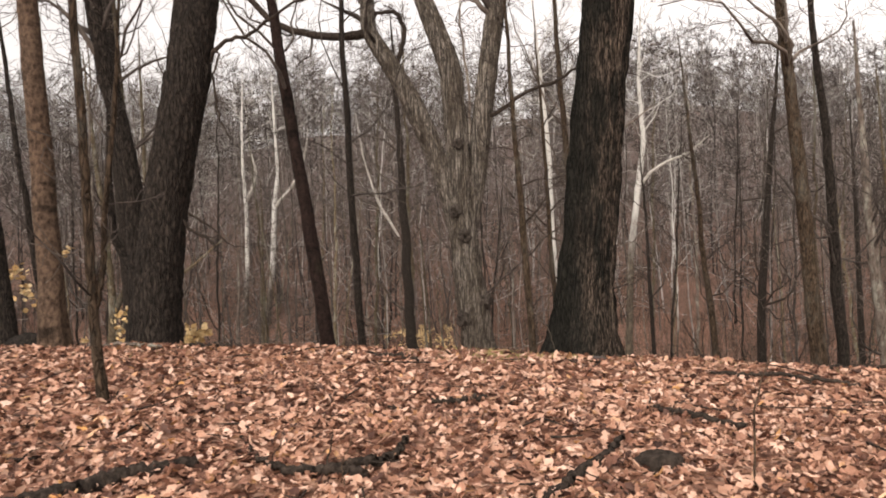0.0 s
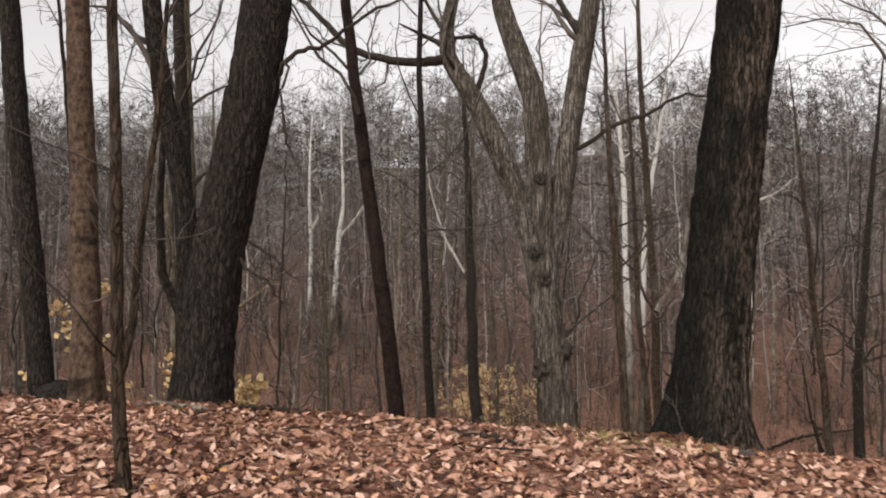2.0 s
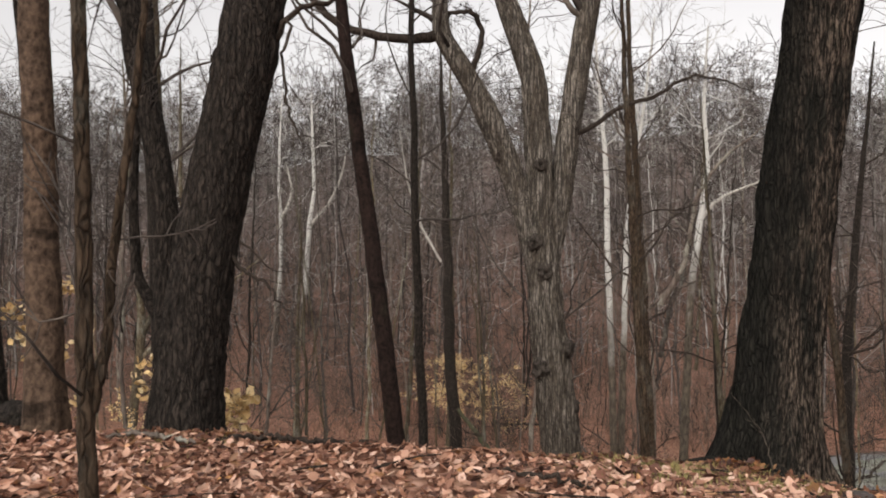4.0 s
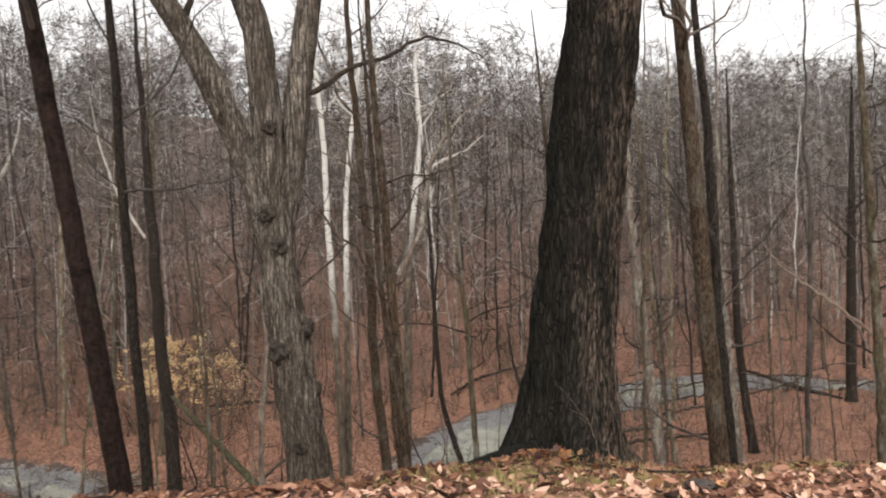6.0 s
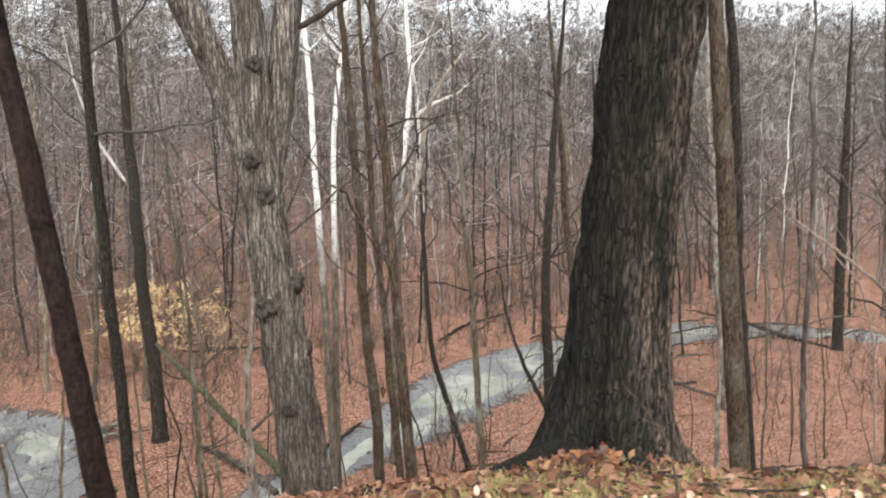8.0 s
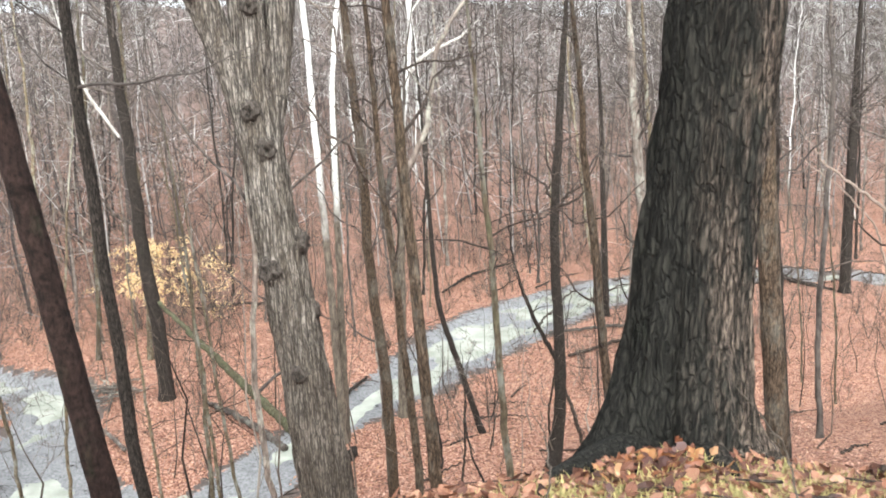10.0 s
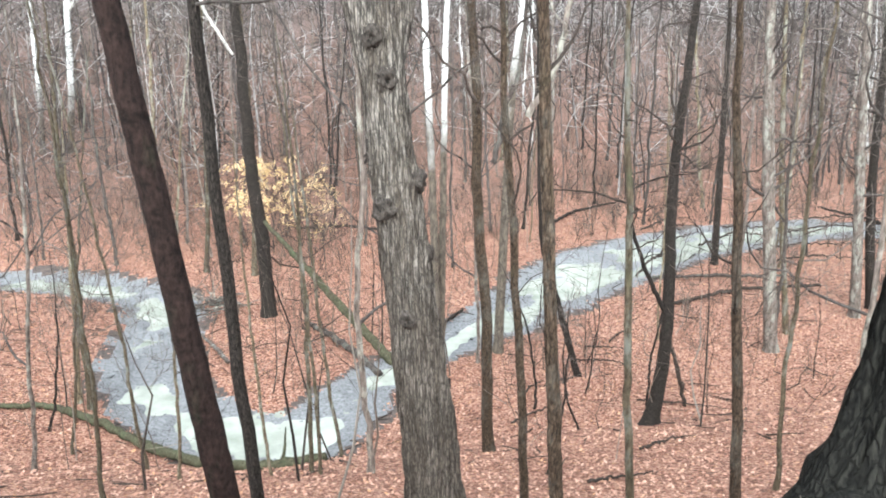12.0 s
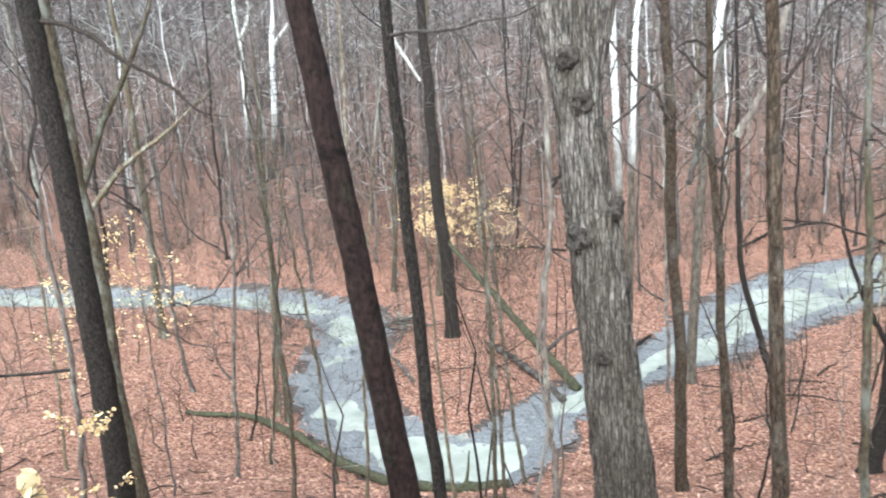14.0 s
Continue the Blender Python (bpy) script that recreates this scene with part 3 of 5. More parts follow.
# the thick dark tree that bends, on the crest
def bent_tree():
    rng = np.random.default_rng(6)
    x, y = -3.25, 8.95
    z = ground_at(x, y) - 0.2
    base = holder("oak_tree", (x, y, z), "thick dark-barked tree that bends away above its foot", "tree")
    path, radii = stem([(0, 0, 0), (0.02, 0, 0.6), (0.07, 0, 1.1), (0.15, 0, 1.75), (0.28, 0, 2.4), (0.46, 0, 3.2), (0.58, 0, 4.0), (0.8, 0, 6), (1.2, 0.2, 13)],
                       [0.275, 0.255, 0.245, 0.24, 0.238, 0.238, 0.23, 0.2, 0.07], 170, rng)
    v, q = rough_trunk(path, radii, 90, 0.10, 8.0, 5.0, 0.3, 4, 4.4)
    piece("trunk", mesh_of("trunk", v, q, BARK_DARK), base)
    piece("crown", crown_mesh(rng, path, radii, CROWN, BARK_TWIG, (0.86, 0.98)), base)
    for pts, rad in (([(0.28, 0, 1.78), (0.5, -0.1, 1.55), (0.7, -0.15, 1.45), (0.85, -0.2, 1.25)], [0.02, 0.016, 0.012, 0.005]),
                     ([(0.6, 0, 3.3), (0.9, -0.1, 3.6), (1.2, -0.1, 3.68), (1.7, -0.2, 4.0), (2.2, -0.2, 4.1)], [0.03, 0.024, 0.02, 0.014, 0.006]),
                     ([(0.85, -0.1, 3.55), (0.8, -0.2, 3.2), (0.85, -0.25, 2.8), (1.0, -0.3, 2.5)], [0.014, 0.012, 0.01, 0.005])):
        bp, br = stem(pts, rad, 20, rng, 0.012)
        v, q = tubes(bp[None], br[None], 6)
        bough = piece("branch", mesh_of("branch", v, q, BARK_STICK), base)
        P, R = sprout(rng, bp[None], br[None], 5, (0.3, 0.95), (30, 65), (0.2, 0.4), 5, 0.02, 0.25)
        for k in range(5):
            v, q = tubes(P[k : k + 1], np.maximum(R[k : k + 1], 0.003), 4)
            piece("twig", mesh_of("twig", v, q, BARK_STICK), bough)
    # the second stem that rises from the same foot, with a stub low down
    for pts, rad in (([(-0.12, 0.3, 0.1), (-0.3, 0.42, 0.9), (-0.33, 0.45, 1.5), (-0.34, 0.45, 2.0), (-0.45, 0.45, 2.7), (-0.62, 0.45, 3.4), (-0.74, 0.45, 4.2), (-1.0, 0.5, 6.5), (-1.4, 0.6, 10)],
                      [0.14, 0.125, 0.115, 0.108, 0.105, 0.1, 0.095, 0.075, 0.03]),
                     ([(-0.28, 0.42, 0.95), (-0.42, 0.42, 1.2), (-0.58, 0.42, 1.5), (-0.62, 0.42, 2.2), (-0.58, 0.42, 3.0), (-0.7, 0.42, 4.4)], [0.07, 0.055, 0.045, 0.038, 0.03, 0.012])):
        lp, lr = stem(pts, rad, 80, rng)
        v, q = rough_trunk(lp, lr, 30, 0.1, 6.0, 3.0, 0, 4, 2.2)
        limb = piece("stem", mesh_of("stem", v, q, BARK_DARK), base)
        spray(rng, lp, lr, (0.6, 0.97), limb, 4)


bent_tree()


def burl(size, turn, seed):
    """A swollen knot with a sunken, dark eye."""
    bm = bmesh.new()
    bmesh.ops.create_icosphere(bm, subdivisions=4, radius=1)
    out = Vector((-math.cos(turn), -math.sin(turn), -0.15)).normalized()
    for v in bm.verts:
        d = v.co.normalized()
        k = 1 + 0.3 * noise.noise(d * 2.1 + Vector((seed, 0, 0))) + 0.16 * noise.noise(d * 5 + Vector((0, seed, 0)))
        c = d.dot(out)
        k -= 0.55 * max(0.0, (c - 0.86) / 0.14) + 0.12 * math.sin(16 * math.acos(max(-1, min(1, c)))) * max(0.0, c)
        v.co = Vector((d.x, d.y, d.z * 1.15)) * size * k
    me = bpy.data.meshes.new("knot")
    bm.to_mesh(me)
    bm.free()
    me.materials.append(BARK_KNOT)
    me.polygons.foreach_set("use_smooth", np.ones(len(me.polygons), bool))
    return me


# the grey, half-dead tree with three limbs, on the slope below
def forked_tree():
    rng = np.random.default_rng(7)
    x, y = 1.42, 19.0
    z = ground_at(x, y) - 0.2
    base = holder("dead_tree", (x, y, z), "grey weathered forked tree with knots and peeling bark", "tree")

    def at(px, pz, dy=0.0):
        return (px - x, dy, pz - z)

    tp, tr = stem([at(1.42, z), at(1.2, -4.75), at(0.95, -2.5), at(0.78, -1), at(0.6, 0.5), at(0.5, 1.5), at(0.43, 2.5), at(0.42, 3.5), at(0.29, 5.4),
                   at(-0.4, 7.3), at(-0.9, 10), at(-1.2, 13)], [0.5, 0.455, 0.405, 0.37, 0.345, 0.315, 0.28, 0.265, 0.25, 0.2, 0.13, 0.05], 260, rng)
    knots = [(1.43 - z, 1.62, 0.16), (2.03 - z, 1.1, 0.15), (3.6 - z, 1.6, 0.13), (-0.12 - z, 2.6, 0.17), (-0.52 - z, 0.75, 0.19), (-1.31 - z, 2.75, 0.13), (-2.3 - z, 1.2, 0.14), (-1.9 - z, 2.3, 0.09)]
    v, q = rough_trunk(tp, tr, 90, 0.2, 8.0, 1.0, 0.3, 4, 1.7, knots)
    piece("trunk", mesh_of("trunk", v, q, BARK_GREY), base)
    for h, a, s in knots:
        i = int(np.argmin(np.abs(tp[:, 2] - h)))
        r = tr[i] * 0.93
        mid = Vector((tp[i, 0] - math.cos(a) * r, tp[i, 1] - math.sin(a) * r, h))
        piece("knot", burl(s, a, h), base).location = mid
    limbs = [([at(0.42, 1.3), at(0.18, 2.5), at(-0.23, 3.67), at(-0.62, 4.6), at(-1.0, 5.32), at(-1.62, 6.3), at(-1.68, 6.9), at(-1.45, 8), at(-1.2, 10)],
              [0.22, 0.24, 0.245, 0.235, 0.22, 0.19, 0.16, 0.11, 0.04]),
             ([at(0.62, 1.2, 0.1), at(0.82, 2.6, 0.1), at(1.0, 4.0, 0.1), at(1.18, 5.46, 0.1), at(1.47, 7.16, 0.1), at(1.9, 10, 0.1), at(2.2, 13, 0.1)],
              [0.18, 0.22, 0.24, 0.235, 0.215, 0.15, 0.05])]
    for n, (pts, rad) in enumerate(limbs):
        lp, lr = stem(pts, rad, 90, rng)
        v, q = rough_trunk(lp, lr, 40, 0.12, 5.0, 0.9, 0, 4, 3.3 + n)
        limb = piece("limb", mesh_of("limb", v, q, BARK_GREY), base)
        spray(rng, lp, lr, (0.55, 0.97), limb)
    boughs = [([at(-1.6, 6.3), at(-2.3, 6.2), at(-3.0, 6.3), at(-3.69, 6.47), at(-4.3, 7.0), at(-4.8, 7.6), at(-6, 8.2)], [0.13, 0.1, 0.09, 0.08, 0.07, 0.05, 0.02], (0.2, 0.97)),
              ([at(1.1, 4.25), at(1.55, 4.45), at(2.1, 4.85), at(2.81, 5.05), at(3.5, 5.5), at(4.1, 5.4), at(4.8, 5.1)], [0.06, 0.05, 0.045, 0.04, 0.03, 0.022, 0.01], (0.45, 0.97)),
              ([at(-1.05, 5.4), at(-0.85, 5.9), at(-0.75, 6.4), at(-1.0, 6.8), at(-1.5, 6.75), at(-1.8, 6.9)], [0.07, 0.06, 0.055, 0.05, 0.04, 0.02], (0.4, 0.97)),
              ([at(-0.25, 3.6, -0.1), at(-0.4, 3.75, -0.15), at(-0.43, 3.95, -0.15)], [0.09, 0.08, 0.05], None)]
    for pts, rad, fr in boughs:
        lp, lr = stem(pts, rad, 30, rng, 0.012)
        v, q = tubes(lp[None], lr[None], 8)
        bough = piece("bough", mesh_of("bough", v, q, BARK_STICK), base)
        if fr:
            spray(rng, lp, lr, fr, bough)


forked_tree()

# trees on the crest and slope, each where it stands
LIGHT = [(17, (0.2, 0.97), (40, 85), (0.1, 0.3), 7, 4), (5, (0.15, 0.95), (30, 75), (0.3, 0.7), 4, 3), (4, (0.12, 0.98), (30, 75), (0.3, 0.85), 3, 3)]
LIMBY = [(9, (0.22, 0.9), (40, 85), (0.22, 0.42), 10, 5), (6, (0.15, 0.97), (30, 80), (0.25, 0.6), 6, 4), (5, (0.1, 0.98), (30, 75), (0.3, 0.8), 3, 3)]
THIN = [(13, (0.3, 0.97), (45, 88), (0.12, 0.28), 8, 4), (5, (0.2, 0.95), (25, 65), (0.3, 0.65), 4, 3), (4, (0.2, 0.98), (25, 65), (0.3, 0.7), 2, 3)]
tree("red_barked_tree", "slender leaning tree with dark red-brown bark", -1.73, 14.77, 0.31, 15, (-0.138, 0), (0, 0), BARK_RED, 11, 40, 0.05, (0.45, 0.97), flare=0.2)
tree("young_tree", "slim dark leaning tree on the wooded slope", -1.68, 18.6, 0.22, 19, (-0.042, 0), (-0.05, 0), BARK_DARK, 12, 16, 0, (0.42, 0.97), flare=0.2)
tree("ringed_tree", "brown tree with ringed bark beside the crest", -4.19, 8.6, 0.25, 13, (-0.05, 0), (0.03, 0), BARK_BROWN, 13, 30, 0.04, (0.72, 0.97), flare=0.7)
tree("dark_tree", "dark slender tree standing on the crest", -5.4, 10.0, 0.27, 14, (-0.11, 0), (0, 0), BARK_DARK, 14, 20, 0.06, (0.72, 0.97), flare=0.3)
tree("young_tree", "thin dark tree leaning beside the crest", -6.2, 13.0, 0.13, 10, (-0.12, 0), (0, 0), BARK_DARK, 15, 10, 0, (0.7, 0.97), THIN)
slope_tree = tree("dark_tree", "tall dark tree rising from the slope", -9.3, 24.0, 0.6, 26, (-0.045, 0), (0.25, 0), BARK_DARK, 16, 28, 0.06, (0.42, 0.97), flare=0.3)
tree("pale_tree", "tall pale brown tree beside a dark one", -9.7, 26.0, 0.42, 25, (-0.022, 0), (0, 0), BARK_YOUNG, 17, 20, 0, (0.5, 0.97))
tree("young_tree", "slim brown tree with a knob on its trunk", 1.82, 14.5, 0.17, 11, (-0.06, 0), (-0.03, 0), BARK_RUST, 18, 16, 0.12, (0.45, 0.97), THIN, flare=0.2, twig=BARK_STICK)
limb_tree = tree("young_tree", "slim brown tree on the leafy slope", 3.32, 20.0, 0.19, 15, (-0.061, 0), (0, 0), BARK_RUST, 19, 12, 0, (0.34, 0.97), THIN, flare=0.2, twig=BARK_STICK)
tree("young_tree", "slim pale tree on the leafy slope", 3.55, 16.0, 0.13, 10, (-0.074, 0), (0, 0), BARK_YOUNG, 20, 10, 0, (0.34, 0.97), THIN, flare=0.2, twig=BARK_STICK)
tree("young_tree", "slim grey-brown tree on the leafy slope", 6.7, 18.0, 0.21, 13, (-0.096, 0), (0.05, 0), BARK_RUST, 21, 12, 0, (0.34, 0.97), THIN, flare=0.2, twig=BARK_STICK)
tree("brown_tree", "brown tree with a straight trunk on the slope", 7.15, 14.55, 0.34, 15, (-0.085, 0), (0, 0), BARK_RUST, 22, 20, 0.04, (0.5, 0.97), flare=0.3)
tree("dark_tree", "dark slender tree beside a brown one", 8.12, 15.5, 0.27, 14, (-0.083, 0), (0, 0), BARK_DARK, 23, 14, 0, (0.4, 0.97), flare=0.3)


def placed_tree(name, label, pts, rads, mat, seed, first=(0.5, 0.97), spec=None, twig=None, sides=14, flare=0.3):
    """A bare tree whose trunk runs through given points of the world, from foot to top."""
    rng = np.random.default_rng(seed)
    x, y = pts[0][0], pts[0][1]
    z = ground_at(x, y) - 0.12
    base = holder(name, (x, y, z), label, "tree", "woodland trees")
    line = [(0.0, 0.0, 0.0)] + [(p[0] - x, p[1] - y, p[2] - z) for p in pts[1:]]
    path, radii = stem(line, rads, 60, rng, 0.012)
    thick = radii * (1 + flare * np.exp(-path[:, 2] / 0.35))
    v, q = tubes(path[None], thick[None], sides)
    piece("trunk", mesh_of("trunk", v, q, mat), base)
    piece("crown", crown_mesh(rng, path, radii, spec or THIN, twig, first), base)
    return base


fork_tree = tree("forest_tree", "tall brown tree low on the slope", 5.95, 31.5, 0.42, 28, (-0.048, 0), (0, 0), BARK_RUST, 24, 16, 0, (0.38, 0.97), flare=0.3)
creek_tree = tree("forest_tree", "tall dark tree on the tongue of land in the creek", -1.7, 52.7, 0.85, 30, (-0.056, 0), (0, 0), BARK_DARK, 26, 16, 0, (0.6, 0.97), flare=0.3)
tree("forest_tree", "greenish slender tree beside the creek", -19.9, 54.5, 0.5, 30, (-0.02, 0), (0, 0), BARK_YOUNG, 28, 12, 0, (0.3, 0.97))
tree("forest_tree", "slim tree at the creek's edge", -9.6, 42.0, 0.3, 19, (0.0, 0), (0, 0), BARK_YOUNG, 29, 12, 0, (0.4, 0.97))
tree("young_tree", "slim tree leaning at the creek's edge", -10.2, 42.6, 0.22, 14, (0.05, 0), (0, 0), BARK_YOUNG, 30, 10, 0, (0.4, 0.97), THIN)

tree("dark_tree", "dark tree with spreading limbs on the slope", 24.0, 25.0, 0.55, 24, (-0.01, 0), (0.3, 0), BARK_DARK, 36, 18, 0, (0.5, 0.92), flare=0.3)

crook_tree = placed_tree("dark_tree", "dark crooked tree low on the slope", [(13.2, 33.3, -12.7), (13.6, 33.3, -10.3), (13.62, 33.3, -8), (13.45, 33.3, -4.8), (13.4, 33.3, -2.6), (13.8, 33.3, 3), (14.4, 33.3, 10)],
                         [0.3, 0.25, 0.23, 0.2, 0.18, 0.13, 0.03], BARK_DARK, 25, twig=BARK_STICK, flare=0.7)
placed_tree("dark_tree", "slim dark stem that curves near the creek", [(13.1, 40.5, -14.1), (12.0, 40.5, -10.6), (11.0, 40.5, -7.4), (10.75, 40.5, -3.9), (10.5, 40.5, 2), (10.2, 40.5, 6)],
            [0.17, 0.15, 0.13, 0.11, 0.07, 0.02], BARK_DARK, 251, twig=BARK_STICK)
placed_tree("forest_tree", "straight grey tree on the valley floor", [(24.5, 41.5, -14.1), (23.75, 41.5, -8.7), (23.15, 41.5, -4.3), (22.5, 41.5, 2), (21.8, 41.5, 12)], [0.36, 0.32, 0.3, 0.24, 0.05], BARK_MID, 27, (0.4, 0.97), LIGHT)
placed_tree("forest_tree", "slim grey tree on the valley floor", [(26.7, 43.3, -14), (25.9, 43.3, -9.3), (25.2, 43.3, -4.6), (24.4, 43.3, 4), (24, 43.3, 10)], [0.17, 0.15, 0.14, 0.1, 0.03], BARK_YOUNG, 271, (0.4, 0.97), LIGHT)
placed_tree("forest_tree", "grey-brown tree on the valley floor", [(32, 44.4, -13.8), (31.6, 44.4, -10), (31, 44.4, -5), (30.2, 44.4, 3), (29.6, 44.4, 12)], [0.32, 0.29, 0.26, 0.2, 0.04], BARK_MID, 272, (0.4, 0.97), LIGHT)
placed_tree("forest_tree", "slim dark tree by the far gravel", [(31.1, 58, -14.3), (30.9, 58, -7.3), (30.6, 58, 2), (30.2, 58, 10)], [0.27, 0.23, 0.16, 0.03], BARK_DARK, 273, (0.4, 0.97), LIGHT)
placed_tree("sycamore_tree", "sycamore with white bare bark above a brown foot", [(6.6, 43, -14), (6.35, 43, -6), (6.2, 43, -2), (6.02, 43, 1.6), (5.95, 43, 5.9), (5.6, 43, 9.6), (5.2, 43, 14)],
            [0.24, 0.19, 0.165, 0.15, 0.135, 0.1, 0.03], BARK_SYC, 31, (0.72, 0.97), twig=BARK_SYC)
placed_tree("sycamore_tree", "slim sycamore with white bark above a brown foot", [(6.75, 43.4, -14), (6.9, 43.4, -6), (6.98, 43.4, -1.2), (7.05, 43.4, 3), (7.37, 43.4, 5.9), (7.9, 43.4, 9.4), (8.4, 43.4, 14)],
            [0.22, 0.17, 0.145, 0.13, 0.115, 0.08, 0.03], BARK_SYC, 32, (0.72, 0.97), twig=BARK_SYC)
white_tree = placed_tree("sycamore_tree", "leaning sycamore with white bark high up", [(10.3, 45, -14), (10.55, 45, -6), (10.8, 45, 0), (11.3, 45, 3.9), (11.65, 45, 6.3), (11.4, 45, 9.7), (11.6, 45, 14)],
                         [0.26, 0.22, 0.19, 0.17, 0.14, 0.1, 0.03], BARK_SYC_HIGH, 33, (0.66, 0.97), twig=BARK_SYC_HIGH)
twin_tree = placed_tree("sycamore_tree", "white-barked sycamore that forks high up", [(-21.2, 95, -9.6), (-20.4, 95, -2.6), (-19.95, 95, 5.3), (-19.4, 95, 8.8), (-19.7, 95, 15), (-19.9, 95, 21)],
                        [0.36, 0.32, 0.3, 0.22, 0.16, 0.05], BARK_SYC_LOW, 34, (0.7, 0.97), twig=BARK_SYC_LOW)
loop_tree = placed_tree("sycamore_tree", "white-barked sycamore on the far side of the creek", [(-23.9, 95, -9.6), (-23.5, 95, -4), (-23.3, 95, 3.9), (-23.65, 95, 9.5), (-23.6, 95, 15), (-23.3, 95, 21)],
                        [0.3, 0.27, 0.25, 0.19, 0.13, 0.04], BARK_SYC_LOW, 35, (0.7, 0.97), twig=BARK_SYC_LOW)
placed_tree("dark_tree", "dark leaning tree on the far slope by the creek", [(34.1, 45.5, -13.7), (33.35, 45.5, -9.77), (32.87, 45.5, -6), (32.46, 45.5, 3.4), (32.2, 45.5, 11)], [0.32, 0.27, 0.25, 0.18, 0.04], BARK_DARK, 274, (0.4, 0.97), LIGHT)
placed_tree("young_tree", "thin pale young tree arching over the slope", [(16.5, 19, -6), (16.2, 19, -4), (15.77, 19, -2.39), (14.99, 19, -1.17), (13.56, 19, -0.25), (12.31, 19, 0.48), (11.56, 19, 1.26)],
            [0.055, 0.05, 0.045, 0.042, 0.036, 0.025, 0.008], BARK_PALE, 275, (0.4, 0.95), [(4, (0.45, 0.95), (25, 50), (0.12, 0.25), 5, 4)], BARK_PALE, 8)
placed_tree("dark_tree", "dark tree with pale lichen on the far valley floor", [(51.25, 54, -13.9), (51.22, 54, -8.5), (51.3, 54, -1.9), (51.35, 54, 3.8), (51.4, 54, 14)], [0.44, 0.4, 0.36, 0.27, 0.04], BARK_DARK, 276, (0.45, 0.97), LIGHT)
placed_tree("young_tree", "slim brown-green tree low on the slope", [(15.02, 18.5, -6.83), (14.87, 18.5, -4.83), (14.8, 18.5, -3.01), (14.61, 18.5, -0.26), (14.4, 18.5, 2.42), (14.28, 18.5, 3.73), (13.88, 18.5, 8.73)], [0.14, 0.13, 0.125, 0.115, 0.1, 0.09, 0.02], BARK_YOUNG, 277, (0.4, 0.97), twig=BARK_STICK)
placed_tree("dark_tree", "dark tree on the valley floor with bare limbs", [(42.4, 40.3, -14), (42.3, 40.3, -8.9), (42.1, 40.3, -2), (41.7, 40.3, 3.2), (41.2, 40.3, 12)], [0.38, 0.35, 0.3, 0.22, 0.04], BARK_DARK, 278, (0.45, 0.97), LIMBY)
limb_heavy = placed_tree("forest_tree", "pale mossy tree with wide limbs on the slope", [(-17.6, 40, -12.6), (-17.2, 40, -7), (-16.7, 40, -2.5), (-16.9, 40, 1.5), (-17.4, 40, 6), (-17.8, 40, 11)],
                         [0.26, 0.24, 0.2, 0.15, 0.11, 0.03], BARK_YOUNG, 38, (0.55, 0.97), LIGHT)

for n, (x, y, dia, h, lean, bend) in enumerate([(-0.46, 28.9, 0.15, 14, -0.03, 0.15), (-0.2, 28.4, 0.12, 13, -0.07, 0.2), (-1.65, 29.0, 0.11, 11, -0.04, -0.15), (1.0, 35.5, 0.16, 15, -0.1, -0.1)]):
    tree("young_tree", "thin greenish young tree on the leafy slope", x, y, dia, h, (lean, 0), (bend, 0), BARK_YOUNG, 200 + n, 9, 0, (0.3, 0.97), THIN, flare=0.2, twig=BARK_STICK)
for n, (x, y, dia, h, lean, bend) in enumerate([(9.6, 37, 0.13, 7, -0.25, 0.5), (10.5, 34, 0.1, 6, -0.1, -0.5), (6.4, 27, 0.09, 6, 0.05, 0.3), (14.5, 36, 0.12, 8, 0.15, -0.5), (-10.9, 40.0, 0.12, 8, 0.12, 0.3)]):
    tree("crooked_tree", "small dark crooked tree low on the slope", x, y, dia, h, (lean, 0), (bend, 0), BARK_DARK, 220 + n, 8, 0, (0.3, 0.97), THIN, flare=0.3, wob=0.12)


def add_bough(base, name, pts, rads, mat, twigs, seed):
    """A single bough, given in the world, fixed to a tree."""
    rng = np.random.default_rng(seed)
    p, r = stem([np.subtract(q, base.location) for q in pts], rads, 30, rng, 0.015)
    v, q = tubes(p[None], r[None], 7)
    bough = piece(name, mesh_of(name, v, q, mat), base)
    P, R = sprout(rng, p[None], r[None], twigs, (0.3, 0.95), (30, 65), (0.1, 0.3), 5, 0.03, 0.2)
    for k in range(twigs):
        v, q = tubes(P[k : k + 1], np.maximum(R[k : k + 1], 0.005), 4)
        piece("twig", mesh_of("twig", v, q, mat), bough)


add_bough(slope_tree, "bough", [(-9.7, 24, 3.2), (-9.4, 24, 3.3), (-8.66, 24, 3.1), (-7.95, 24, 2.47), (-6.89, 24, 1.82), (-6.44, 24, 1.29), (-5.87, 24, 1.21)], [0.07, 0.06, 0.05, 0.045, 0.03, 0.02, 0.01], BARK_STICK, 6, 1)
add_bough(crook_tree, "limb", [(13.45, 33.3, -8.2), (12.6, 33.3, -6.6), (11.8, 33, -5), (11.5, 33, -4), (11.2, 33, -2)], [0.1, 0.085, 0.07, 0.05, 0.02], BARK_DARK, 4, 11)
add_bough(white_tree, "limb", [(11.1, 45, 3.4), (11.9, 45, 4.5), (12.8, 45, 5.1), (14.2, 45, 5.6), (15.4, 45, 6.6)], [0.12, 0.1, 0.085, 0.06, 0.02], BARK_WHITE, 5, 12)
